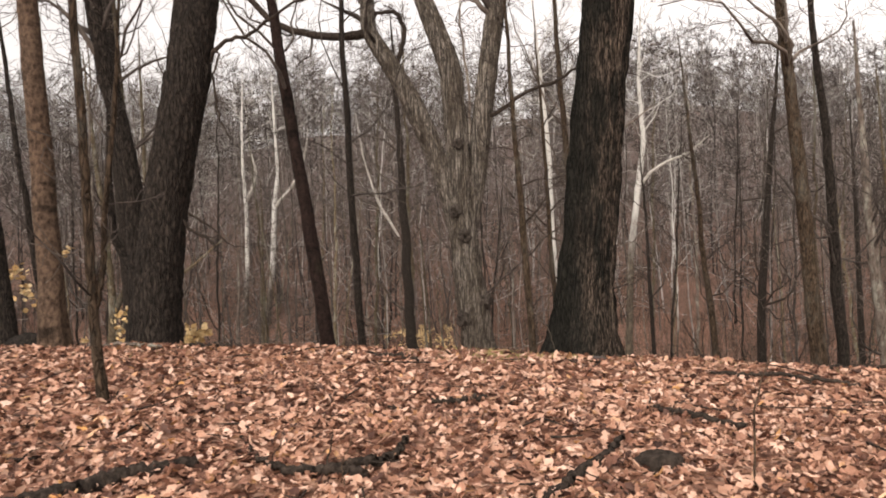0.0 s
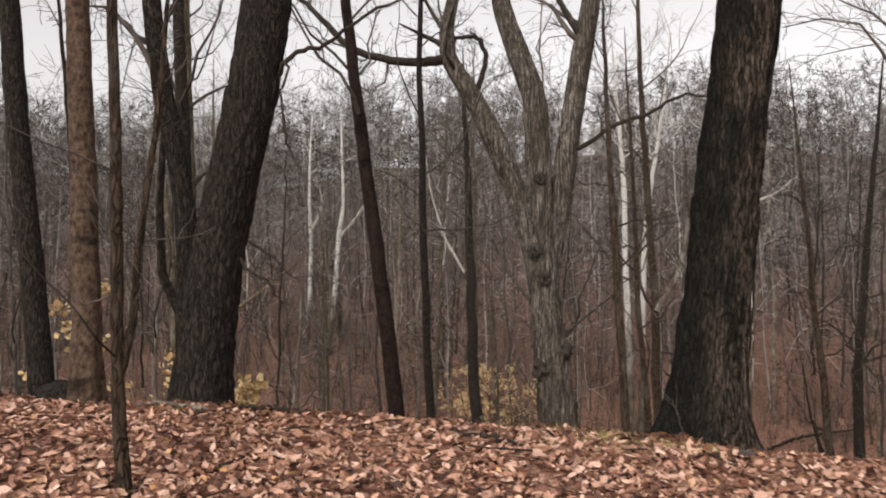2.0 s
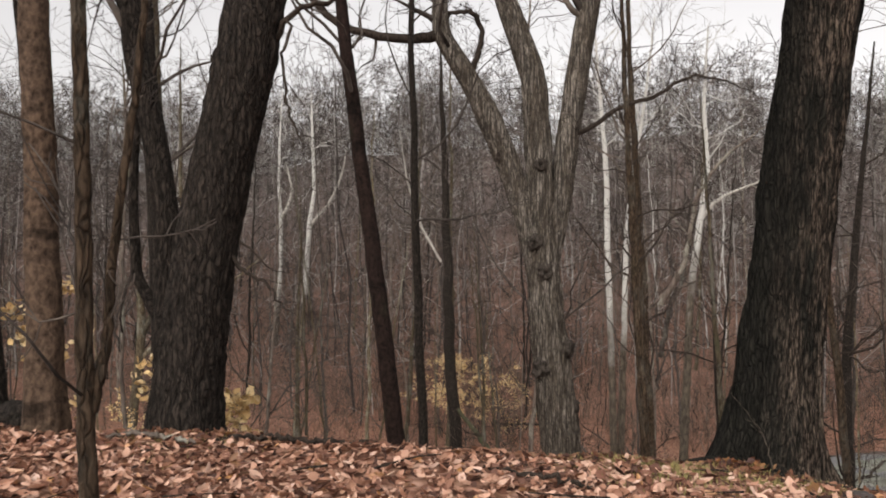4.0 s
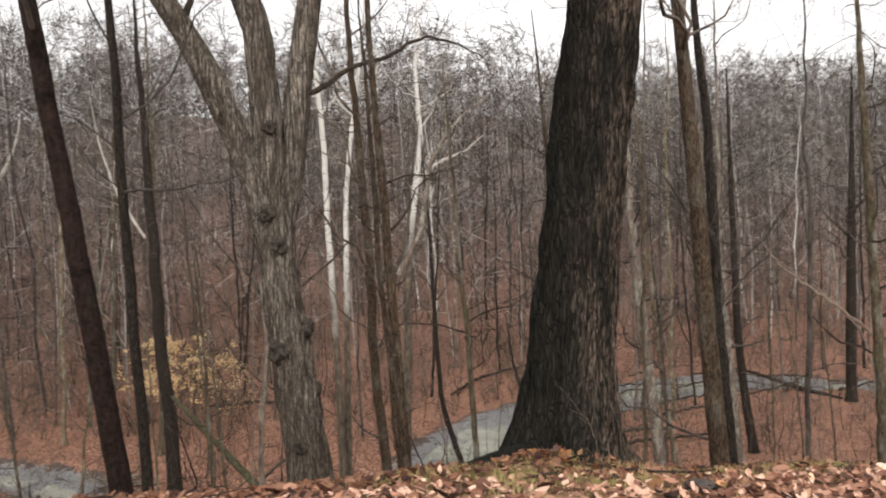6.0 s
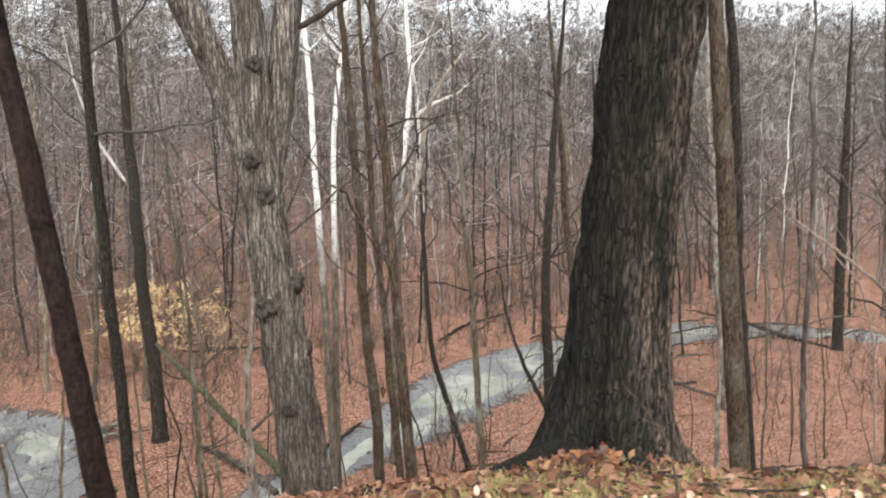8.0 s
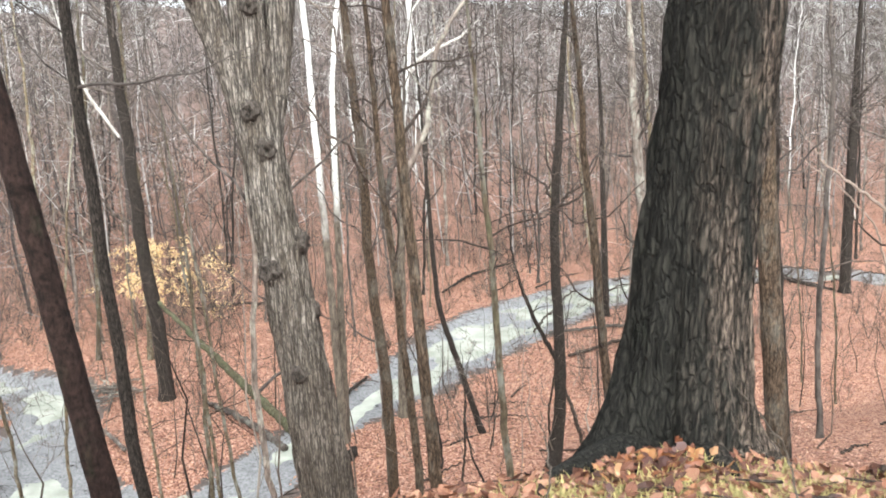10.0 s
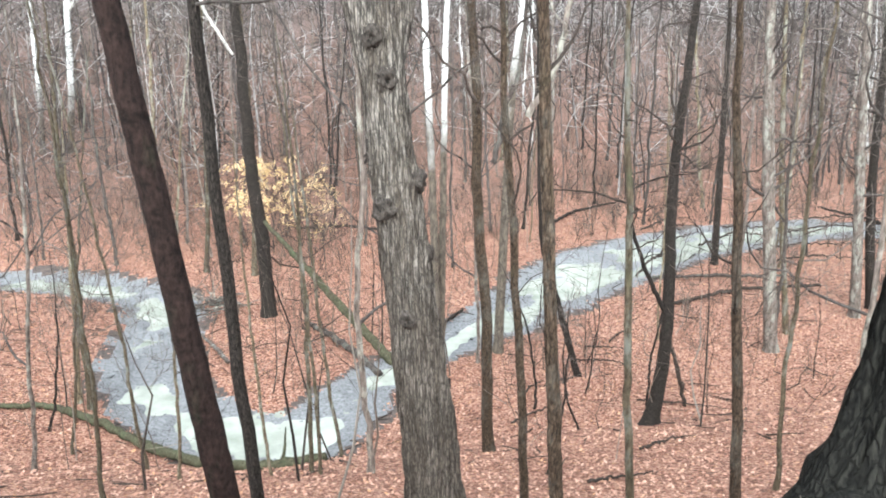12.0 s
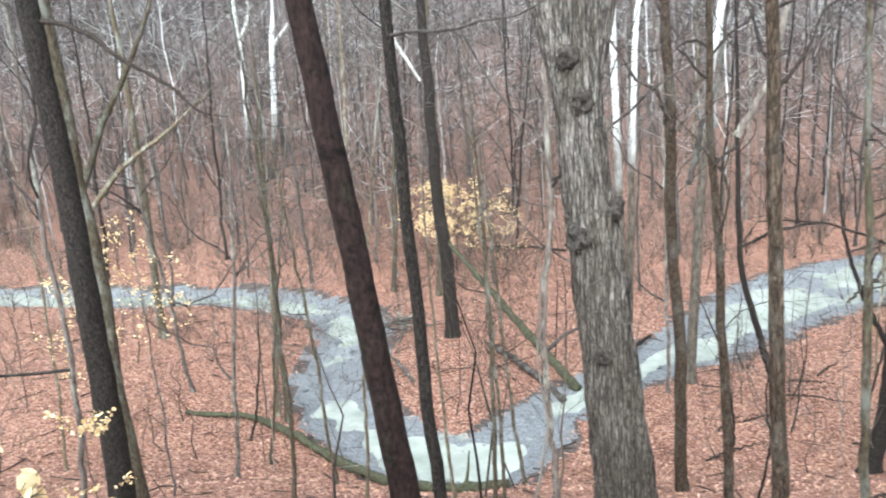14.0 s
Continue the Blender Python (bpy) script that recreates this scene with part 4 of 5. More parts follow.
add_bough(twin_tree, "limb", [(-19.9, 95, 4.8), (-18.8, 95, 6.1), (-17.6, 95, 7.4), (-16.2, 95, 10.6), (-15.6, 95, 14)], [0.27, 0.24, 0.21, 0.15, 0.05], BARK_WHITE, 5, 13)
add_bough(loop_tree, "limb", [(-23.3, 95, 5.6), (-22.4, 95, 7.4), (-22.0, 95, 8.9), (-22.4, 95, 10.6), (-22.9, 95, 12.4)], [0.26, 0.22, 0.18, 0.14, 0.04], BARK_WHITE, 4, 14)
add_bough(limb_heavy, "limb", [(-16.8, 40, -2.6), (-15.6, 40, 0.2), (-14.2, 40, 2.4), (-13.0, 40, 4.6), (-12.4, 40, 7)], [0.16, 0.14, 0.11, 0.08, 0.02], BARK_YOUNG, 7, 15)
add_bough(limb_heavy, "limb", [(-16.9, 40, -3.6), (-14.9, 40, -1.4), (-13.0, 40, -0.2), (-10.8, 40, 1.6)], [0.13, 0.11, 0.08, 0.02], BARK_YOUNG, 7, 16)
add_bough(creek_tree, "broken_limb", [(-2.8, 52.7, 1.2), (-3.5, 52.7, 2.4), (-4.1, 52.7, 3.4), (-5.0, 52.7, 6.2), (-5.5, 52.7, 9.5)], [0.08, 0.095, 0.085, 0.05, 0.02], BARK_WHITE, 4, 2)
add_bough(fork_tree, "limb", [(5.9, 31.5, -1.9), (6.12, 31.5, -1.06), (6.24, 31.5, -0.07), (6.62, 31.5, 0.51), (6.8, 31.5, 1.35), (6.9, 31.5, 3.2), (7.3, 31.5, 5.5)], [0.1, 0.09, 0.085, 0.075, 0.07, 0.05, 0.02], BARK_MID, 5, 3)
add_bough(limb_tree, "limb", [(3.15, 20.0, 0.7), (3.61, 20.0, 1.49), (3.78, 20.0, 2.2), (3.88, 20.0, 2.99), (4.23, 20.0, 3.63), (4.65, 20.0, 4.05), (5.4, 20, 4.6)], [0.06, 0.055, 0.05, 0.045, 0.04, 0.03, 0.012], BARK_MID, 5, 4)


# the sapling on the crest with two stems
def sapling():
    rng = np.random.default_rng(41)
    x, y = -2.64, 6.24
    base = holder("sapling", (x, y, ground_at(x, y) - 0.05), "thin forked sapling standing in fallen leaves", "tree")
    for pts, rad in (([(0, 0, 0), (-0.05, 0, 0.4), (-0.08, 0, 1.2), (-0.1, 0, 2.2), (-0.16, 0, 3.5), (-0.2, 0, 6)], [0.05, 0.042, 0.038, 0.034, 0.03, 0.012]),
                     ([(-0.06, 0, 0.75), (0.0, 0.05, 1.1), (0.02, 0.05, 1.5), (0.12, 0.1, 2.4), (0.2, 0.1, 3.6)], [0.03, 0.024, 0.022, 0.018, 0.008])):
        p, r = stem(pts, rad, 50, rng, 0.003)
        v, q = tubes(p[None], r[None], 12)
        s = piece("stem", mesh_of("stem", v, q, BARK_RUST), base)
        for k in range(9):
            piece("twig", crown_mesh(rng, p, r, [(1, (0.3, 0.95), (40, 75), (0.1, 0.25), 6, 4), (3, (0.3, 0.95), (30, 60), (0.3, 0.6), 4, 3)], BARK_TWIG), s)


sapling()


# woodland: a few kinds, each set out many times
KINDS = []
WOOD = [(0.13, 17, BARK_YOUNG, LIGHT, 1.0), (0.18, 21, BARK_MID, LIMBY, 1.5), (0.23, 24, BARK_TWIG, LIGHT, 1.0), (0.25, 26, BARK_DARK, LIMBY, 1.6),
        (0.3, 29, BARK_MID, LIGHT, 1.0), (0.36, 30, BARK_YOUNG, LIMBY, 1.6), (0.19, 28, BARK_SYC_LOW, LIGHT, 1.0)]
for n, (dia, height, mat, spec, stout) in enumerate(WOOD):
    KINDS.append(tree("forest_tree", "bare grey-brown woodland tree in leaf litter", -300 - 8 * n, -200, dia, height, ((-0.05, 0.02, -0.03, -0.06, 0.0, -0.04, -0.02)[n], 0),
                      ((0.2, -0.2, 0.3, 0, 0.3, -0.2, 0.2)[n], 0), mat, 60 + n, 8, 0, (0.2, 0.97), spec, group="woodland trees", wob=0.08, stout=stout,
                      twig=mat if mat in (BARK_DARK, BARK_SYC_LOW) else None))
rng = np.random.default_rng(77)
made = [(1.4, 19), (-1.7, 52.7), (6.4, 42), (6, 31.5), (12.8, 33)]


def clear_of(x, y, far):
    return all((x - a) ** 2 + (y - b) ** 2 > far * far for a, b in made)


def set_out(count, xs, ys, far, kinds):
    left, tries = count, 0
    while left and tries < 6000:
        tries += 1
        y = rng.uniform(*ys)
        x = rng.uniform(xs[0], xs[1]) * (0.35 + 0.65 * (y / ys[1]))
        if creek(x, y) < 0.8 or not clear_of(x, y, far):
            continue
        made.append((x, y))
        k = kinds[rng.integers(len(kinds))]
        m = pose(x, y, ground_at(x, y) - 0.1, rng.normal() * 2.0, rng.normal() * 2.5 - 1.5, rng.uniform(0, 360))
        m = m @ Matrix.Scale(rng.uniform(0.85, 1.15), 4)
        ob = copy_thing(KINDS[k], m)
        ob.matrix_basis = m
        left -= 1


set_out(18, (-38, 48), (28, 48), 2.6, (0, 0, 0, 1, 1, 0))
set_out(150, (-75, 90), (56, 100), 2.2, (0, 0, 1, 1, 1, 2, 2, 3, 3, 4, 5, 6))
# the first four are unseen behind the viewpoint, added to close in the light
for x, y, k in ((-9, -8, 3), (6, -10, 4), (-2, -14, 5), (12, -4, 3), (-14, 2, 4), (16, 6, 3), (-12, 12, 2), (13, 11, 1), (20, 16, 3), (-18, 18, 4), (10.5, 22, 0), (15, 25, 1), (-6, 27, 0), (22, 28, 2)):
    m = pose(x, y, ground_at(x, y) - 0.1, 0, -2, 40 * k + 7 * x)
    copy_thing(KINDS[k], m).matrix_basis = m


# far woods
def far_woods():
    rng = np.random.default_rng(91)
    parts = []
    n = 1900
    y = np.concatenate([74 + 73 * rng.uniform(0, 1, 600), rng.uniform(140, 250, 500), rng.uniform(245, 350, 800)])
    u = rng.uniform(-1, 1.65, n)
    x = u * np.where(u < 0, 26 + 0.62 * y, 25 + 0.65 * y)
    z = ground(x, y)
    h = rng.uniform(17, 34, n)
    k = 6
    t = np.linspace(0, 1, k)
    sway = np.cumsum(rng.normal(size=(n, k, 2)) * 0.42, axis=1)
    sway -= sway[:, :1]
    P = np.stack([x[:, None] + sway[..., 0] - 0.04 * h[:, None] * t, y[:, None] + sway[..., 1], z[:, None] - 0.2 + h[:, None] * t], -1)
    R = (0.05 + 0.14 * rng.uniform(0, 1, n) ** 2)[:, None] * np.linspace(1, 0.15, k)[None]
    parts.append(tubes(P, R, 3))
    for count, frac, ang, length, pts in ((11, (0.08, 0.98), (35, 85), (0.14, 0.36), 4), (6, (0.12, 0.97), (30, 80), (0.35, 0.9), 2)):
        P, R = sprout(rng, P, R, count, frac, ang, length, pts, 0.06, 0.3)
        y = np.repeat(y, count)
        R = np.maximum(R, (0.00028 * y)[:, None])
        parts.append(tubes(P, R, 3))
    v, q = join(parts)
    tagged(piece("far_woods", mesh_of("far_woods", v, q, BARK_FAR)), "distant bare grey and white winter woodland on the hillside", "woods", kind="stuff")


far_woods()


def undergrowth():
    """Thin saplings and shoots over the valley."""
    rng = np.random.default_rng(93)
    n = 560
    y = 23 + 75 * rng.uniform(0, 1, n) ** 0.8
    x = rng.uniform(-1, 1.2, n) * (12 + 0.6 * y)
    keep = creek(x, y) > 0.5
    x, y = x[keep], y[keep]
    n, k = len(x), 6
    h = rng.uniform(2, 9, n)
    t = np.linspace(0, 1, k)
    sway = np.cumsum(rng.normal(size=(n, k, 2)) * 0.2, axis=1)
    sway -= sway[:, :1]
    P = np.stack([x[:, None] + sway[..., 0] - 0.04 * h[:, None] * t, y[:, None] + sway[..., 1], (ground(x, y) - 0.1)[:, None] + h[:, None] * t], -1)
    R = rng.uniform(0.012, 0.05, n)[:, None] * np.linspace(1, 0.2, k)[None]
    parts = [tubes(P, R, 4)]
    for count, frac, ang, length, pts in ((8, (0.2, 0.97), (30, 75), (0.2, 0.55), 4), (5, (0.2, 0.97), (25, 62), (0.3, 0.7), 2)):
        P, R = sprout(rng, P, R, count, frac, ang, length, pts, 0.08)
        R = np.maximum(R, 0.005)
        parts.append(tubes(P, R, 3))
    v, q = join(parts)
    tagged(piece("undergrowth", mesh_of("undergrowth", v, q, BRUSH)), "thin bare saplings and brush over the valley floor", "brush", kind="stuff")


undergrowth()


def shrubs():
    """Low many-stemmed brush, thickest on the far side of the valley."""
    rng = np.random.default_rng(94)
    n = 1700
    y = 40 + 95 * rng.uniform(0, 1, n) ** 0.75
    x = rng.uniform(-1, 1.2, n) * (14 + 0.62 * y)
    keep = (creek(x, y) > 1.0) & ((y > 62) | (rng.uniform(0, 1, n) < 0.25))
    x, y = x[keep], y[keep]
    x, y = np.repeat(x, 4), np.repeat(y, 4)
    n, k = len(x), 5
    h = rng.uniform(1.2, 4.5, n)
    a, lean = rng.uniform(0, 6.28, n), rng.uniform(0.1, 0.8, n)
    t = np.linspace(0, 1, k)
    sway = np.cumsum(rng.normal(size=(n, k, 2)) * 0.12, axis=1)
    sway -= sway[:, :1]
    P = np.stack([x[:, None] + (np.cos(a) * lean * h)[:, None] * t ** 1.4 + sway[..., 0], y[:, None] + (np.sin(a) * lean * h)[:, None] * t ** 1.4 + sway[..., 1],
                  (ground(x, y) - 0.1)[:, None] + h[:, None] * t], -1)
    R = rng.uniform(0.012, 0.03, n)[:, None] * np.linspace(1, 0.35, k)[None]
    parts = [tubes(P, R, 3)]
    P, R = sprout(rng, P, R, 9, (0.15, 0.97), (25, 70), (0.2, 0.5), 2, 0.03, 0.3)
    parts.append(tubes(P, np.maximum(R, 0.011), 3))
    v, q = join(parts)
    tagged(piece("shrubs", mesh_of("shrubs", v, q, BRUSH)), "leafless grey-brown brush across the far valley side", "brush", kind="stuff")


shrubs()


# ---- fallen leaves ----
def leaf_shape(stations):
    v, q = [], []
    for s, w in stations:
        v += [(-w, s - 0.5, 0.10 * w + 0.25 * (s - 0.5) ** 2), (0, s - 0.5, 0.25 * (s - 0.5) ** 2 - 0.03), (w, s - 0.5, 0.12 * w + 0.25 * (s - 0.5) ** 2)]
    for i in range(len(stations) - 1):
        a = 3 * i
        q += [(a, a + 1, a + 4, a + 3), (a + 1, a + 2, a + 5, a + 4)]
    return np.array(v, float), np.array(q)


OAK_LEAF = leaf_shape([(0, 0.015), (0.28, 0.22), (0.42, 0.1), (0.66, 0.3), (1.0, 0.1)])
SMALL_LEAF = leaf_shape([(0, 0.03), (0.3, 0.24), (0.62, 0.28), (1.0, 0.06)])
PLAIN_LEAF = leaf_shape([(0, 0.02), (0.45, 0.3), (1.0, 0.04)])


def leaves(rng, x, y, z, size, shape, tilt, curl=1.0):
    v0, q0 = shape
    n = len(x)
    v = np.repeat(v0[None], n, 0)
    v[..., 2] *= rng.uniform(-1.5, 2.6, n)[:, None] * curl
    v[..., 0] *= rng.uniform(0.8, 1.25, n)[:, None]
    v *= size[:, None, None]
    a, b, c = rng.uniform(0, 6.283, n), rng.normal(size=n) * tilt, rng.normal(size=n) * tilt
    ca, sa, cb, sb, cc, sc = np.cos(a), np.sin(a), np.cos(b), np.sin(b), np.cos(c), np.sin(c)
    X, Y, Z = v[..., 0], v[..., 1], v[..., 2]
    Y, Z = Y * cb[:, None] - Z * sb[:, None], Y * sb[:, None] + Z * cb[:, None]
    X, Z = X * cc[:, None] + Z * sc[:, None], -X * sc[:, None] + Z * cc[:, None]
    X, Y = X * ca[:, None] - Y * sa[:, None], X * sa[:, None] + Y * ca[:, None]
    v = np.stack([X + x[:, None], Y + y[:, None], Z + z[:, None]], -1)
    q = q0[None] + (np.arange(n) * len(v0))[:, None, None]
    return v.reshape(-1, 3), q.reshape(-1, 4)


def leaf_litter():
    rng = np.random.default_rng(101)
    parts = []
    for n, y0, y1, shape in ((24000, 1.2, 5.8, OAK_LEAF), (34000, 5.6, 10.8, SMALL_LEAF)):
        y = rng.uniform(y0, y1, n)
        x = rng.uniform(-1, 1, n) * (0.9 + 0.57 * y) - 0.2
        keep = (x < 0.2) | (y < 7.9 - 0.12 * x) | (rng.uniform(0, 1, n) < 0.5)
        x, y = x[keep], y[keep]
        n = len(x)
        z = ground(x, y) + relief(x, y) + rng.uniform(0.003, 0.05, n)
        parts.append(leaves(rng, x, y, z, 0.035 + 0.07 * rng.uniform(0, 1, n) ** 1.5, shape, 0.5, 1.3))
    v, q = join(parts)
    sheet = mesh_of("leaf_litter", v, q, LEAF, True)
    sheet.materials.append(DIMMED_LEAF)
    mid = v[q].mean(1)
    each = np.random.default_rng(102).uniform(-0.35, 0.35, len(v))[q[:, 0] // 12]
    # far-crest leaves take the darkened tones; dimmer light put into their colour
    toned = mid[:, 1] + 0.15 * np.clip(mid[:, 0], 0, 4) + each > 8.3
    sheet.polygons.foreach_set("material_index", toned.astype(np.int32))
    litter = piece("leaf_litter", sheet)
    tagged(litter, "fallen brown and tan oak leaves lying on the crest", "leaves", kind="stuff")
    # both stretches use the leaf tones with shade put in
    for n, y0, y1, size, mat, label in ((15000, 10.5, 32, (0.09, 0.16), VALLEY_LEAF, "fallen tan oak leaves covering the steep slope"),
                                        (16850, 31, 66, (0.12, 0.22), VALLEY_LEAF, "fallen brown leaves with shade put into their tone, covering the valley floor")):
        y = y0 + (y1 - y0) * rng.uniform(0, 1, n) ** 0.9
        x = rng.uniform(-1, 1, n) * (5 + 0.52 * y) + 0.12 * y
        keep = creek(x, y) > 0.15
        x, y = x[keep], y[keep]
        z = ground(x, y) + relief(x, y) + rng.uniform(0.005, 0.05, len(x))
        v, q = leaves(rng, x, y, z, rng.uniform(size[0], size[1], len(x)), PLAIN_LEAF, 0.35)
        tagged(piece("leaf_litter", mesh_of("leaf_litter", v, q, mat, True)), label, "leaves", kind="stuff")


leaf_litter()


# ---- things lying about ----
def rod(name, label, pts, rads, mat, category="stick", seed=3, sides=9, wob=0.01, group="", twigs=0):
    """A log or stick along a few points of the world."""
    rng = np.random.default_rng(seed)
    o = np.array(pts[0], float)
    base = holder(name, o, label, category, group)
    p, r = stem([np.subtract(q, o) for q in pts], rads, 12 * len(pts), rng, wob)
    parts = [tubes(p[None], r[None] * (1 + 0.07 * np.interp(np.arange(len(r)), np.arange(0, len(r) + 5, 5), rng.normal(size=len(np.arange(0, len(r) + 5, 5)))))[None], sides)]
    cap = len(parts[0][0]) - sides
    v, q = parts[0]
    faces = q.tolist() + [list(range(sides))[::-1], list(range(cap, cap + sides))]
    piece("wood", mesh_of("wood", v, faces, mat), base)
    if twigs:
        P, R = sprout(rng, p[None], r[None], twigs, (0.2, 0.95), (30, 70), (0.08, 0.25), 5, 0.05, 0.25)
        for k in range(twigs):
            v, q = tubes(P[k : k + 1], R[k : k + 1], 5)
            piece("twig", mesh_of("twig", v, q, mat), base)
    return base


def on(x, y, up=0.0):
    return (x, y, ground_at(x, y) + up)


rod("fallen_log", "short thick dark log lying in fallen leaves", [on(-2.6, 4.05, 0.02), on(-2.1, 4.3, 0.03), on(-1.85, 4.6, 0.03), on(-1.5, 4.82, 0.03)], [0.04, 0.05, 0.052, 0.035], BARK_STICK, "log", 1)
rod("fallen_branch", "dark forked branch lying in fallen leaves", [on(-1.35, 5.25, 0.02), on(-1.15, 4.85, 0.03), on(-0.95, 4.66, 0.04), on(-0.7, 4.68, 0.05), on(-0.5, 4.64, 0.04)], [0.008, 0.014, 0.026, 0.032, 0.028], BARK_STICK, "branch", 2, twigs=3)
rod("fallen_branch", "dark crooked branch lying in fallen leaves", [on(-0.72, 4.7, 0.05), on(-0.5, 4.78, 0.06), on(-0.36, 4.95, 0.05), on(-0.3, 5.25, 0.05)], [0.024, 0.028, 0.026, 0.018], BARK_STICK, "branch", 3, twigs=2)
rod("stick", "short dark stick lying in fallen leaves", [on(-0.15, 6.35, 0.03), on(0.05, 6.25, 0.05), on(0.28, 6.32, 0.04)], [0.012, 0.02, 0.016], BARK_STICK, seed=4, group="fallen sticks")
rod("stick", "crooked dark stick lying in fallen leaves", [on(0.45, 4.3, 0.02), on(0.68, 4.6, 0.04), on(0.85, 4.8, 0.05), on(1.05, 5.15, 0.06)], [0.026, 0.028, 0.024, 0.016], BARK_STICK, seed=5, group="fallen sticks")
rod("stick", "dark rotten stick half sunk in leaves", [on(1.35, 5.85, 0.03), on(1.65, 5.7, 0.05), on(1.95, 5.45, 0.04)], [0.014, 0.024, 0.02], BARK_STICK, seed=6, group="fallen sticks", twigs=2)
rod("stick", "long thin stick lying over the leaves", [on(2.2, 6.9, 0.05), on(2.8, 6.8, 0.06), on(3.3, 6.55, 0.05)], [0.012, 0.018, 0.014], BARK_STICK, seed=7, group="fallen sticks")
rod("fallen_branch", "grey-brown branch lying on the crest", [on(3.0, 7.9, 0.05), on(3.5, 7.3, 0.06), on(4.0, 6.95, 0.06), on(4.6, 6.9, 0.05)], [0.012, 0.02, 0.026, 0.026], BARK_STICK, "branch", 8, twigs=3)
rod("fallen_branch", "long thin dead branch along the crest", [on(-2.8, 8.35, 0.04), on(-2.4, 8.5, 0.05), on(-2.0, 8.5, 0.05), on(-1.6, 8.65, 0.05)], [0.016, 0.022, 0.024, 0.014], BARK_STICK, "branch", 9, twigs=3)
rod("stick", "pale bent stick beside a dark tree", [on(-3.7, 8.2, 0.04), on(-3.2, 8.25, 0.06), on(-2.85, 8.05, 0.04)], [0.014, 0.02, 0.012], BARK_MID, seed=10, group="fallen sticks")
rod("stick", "thin dark stick on the crest by the oak", [on(2.3, 8.9, 0.03), on(2.8, 8.75, 0.05), on(3.4, 8.8, 0.05)], [0.015, 0.02, 0.012], BARK_STICK, seed=11, group="fallen sticks", twigs=2)
rod("stick", "bent stick lying on the crest", [on(-0.9, 7.9, 0.03), on(-0.5, 7.7, 0.06), on(-0.2, 7.75, 0.03)], [0.012, 0.016, 0.01], BARK_STICK, seed=12, group="fallen sticks")
rod("stick", "stout grey stick lying in the leaves", [on(2.6, 7.6, 0.03), on(2.9, 7.4, 0.05), on(3.15, 7.35, 0.04)], [0.012, 0.017, 0.012], BARK_STICK, seed=13, group="fallen sticks")

# logs in the valley
rod("fallen_log", "long mossy log lying along the creek bank", [on(-14.6, 42.4, 0.12), on(-11.6, 42.3, 0.16), on(-9.4, 40.6, 0.22), on(-6.4, 37.6, 0.2), on(-4.2, 35.9, 0.2), on(-2.0, 35.0, 0.2), on(0.3, 34.7, 0.15)],
    [0.1, 0.13, 0.17, 0.2, 0.22, 0.22, 0.19], BARK_MOSSY, "log", 20, 12, 0.03, twigs=2)
rod("stick", "dark dead stick leaning on the slope", [on(16.2, 35.8, 0.0), (15.6, 35.8, -11.6), (15.05, 35.8, -10.2)], [0.1, 0.09, 0.05], BARK_STICK, "stick", 203, 8, 0.02)
rod("fallen_tree", "mossy dead tree leaning over the tongue of land", [on(4.6, 44.9, 0.15), (2.2, 47.2, -11.9), (0.4, 48.6, -9.9), (-1.6, 50, -7.6)], [0.26, 0.22, 0.17, 0.12], BARK_MOSSY, "log", 21, 12, 0.03, twigs=3)
rod("fallen_log", "grey log lying on the tongue of land", [on(0.4, 50.5, 0.2), on(1.6, 48.2, 0.3), on(2.6, 46.2, 0.25), on(3.7, 43.7, 0.3)], [0.12, 0.16, 0.18, 0.18], BARK_MID, "log", 22, 10, 0.03)
rod("fallen_log", "dark log under the creek bank", [on(5.0, 39.9, 0.2), on(6.6, 40.7, 0.3)], [0.3, 0.34], BARK_DARK, "log", 23, 12, 0.03)
rod("fallen_log", "dark log along the creek edge", [on(5.6, 47.0, 0.2), on(8.3, 49.4, 0.3), on(10, 51.6, 0.3)], [0.1, 0.13, 0.07], BARK_DARK, "log", 24, 10, 0.03)
rod("fallen_log", "thin pale log on the valley floor", [on(24.6, 55.3, 0.2), on(29, 54.2, 0.3), on(33.2, 53, 0.25)], [0.1, 0.14, 0.1], BARK_MID, "log", 25, 8, 0.03, twigs=3)
rod("fallen_log", "long thin log on the valley floor", [on(23, 49.5, 0.2), on(28, 50.5, 0.3), on(34, 50, 0.25)], [0.1, 0.12, 0.09], BARK_STICK, "log", 26, 8, 0.03, twigs=3)
rod("fallen_tree", "dark fallen tree lying across the far creek", [(49, 70, -13.2), (51.3, 66, -13.6), (51.5, 60, -14.0), (51.2, 55, -14.0)], [0.08, 0.14, 0.2, 0.22], BARK_DARK, "log", 27, 10, 0.04, twigs=5)
rod("fallen_log", "dark log along the far creek edge", [on(22, 70.5, 0.3), on(26, 74, 0.5), on(32, 76, 0.4)], [0.1, 0.16, 0.08], BARK_DARK, "log", 28, 10, 0.04, twigs=2)
rod("fallen_log", "dark log behind the creek", [on(1.0, 73, 0.3), on(4.5, 72, 0.5), on(8, 71, 0.3)], [0.08, 0.13, 0.12], BARK_STICK, "log", 29, 10, 0.04, twigs=2)
rod("fallen_tree", "dead pale limb hanging over the slope", [(21.5, 30, 0.2), (24.5, 30, -1.6), (26.6, 30, -3.4), (27.6, 30, -6.2), on(27.9, 30, 0)], [0.02, 0.03, 0.038, 0.045, 0.05], BARK_PALE, "branch", 30, 8, 0.015, twigs=3)
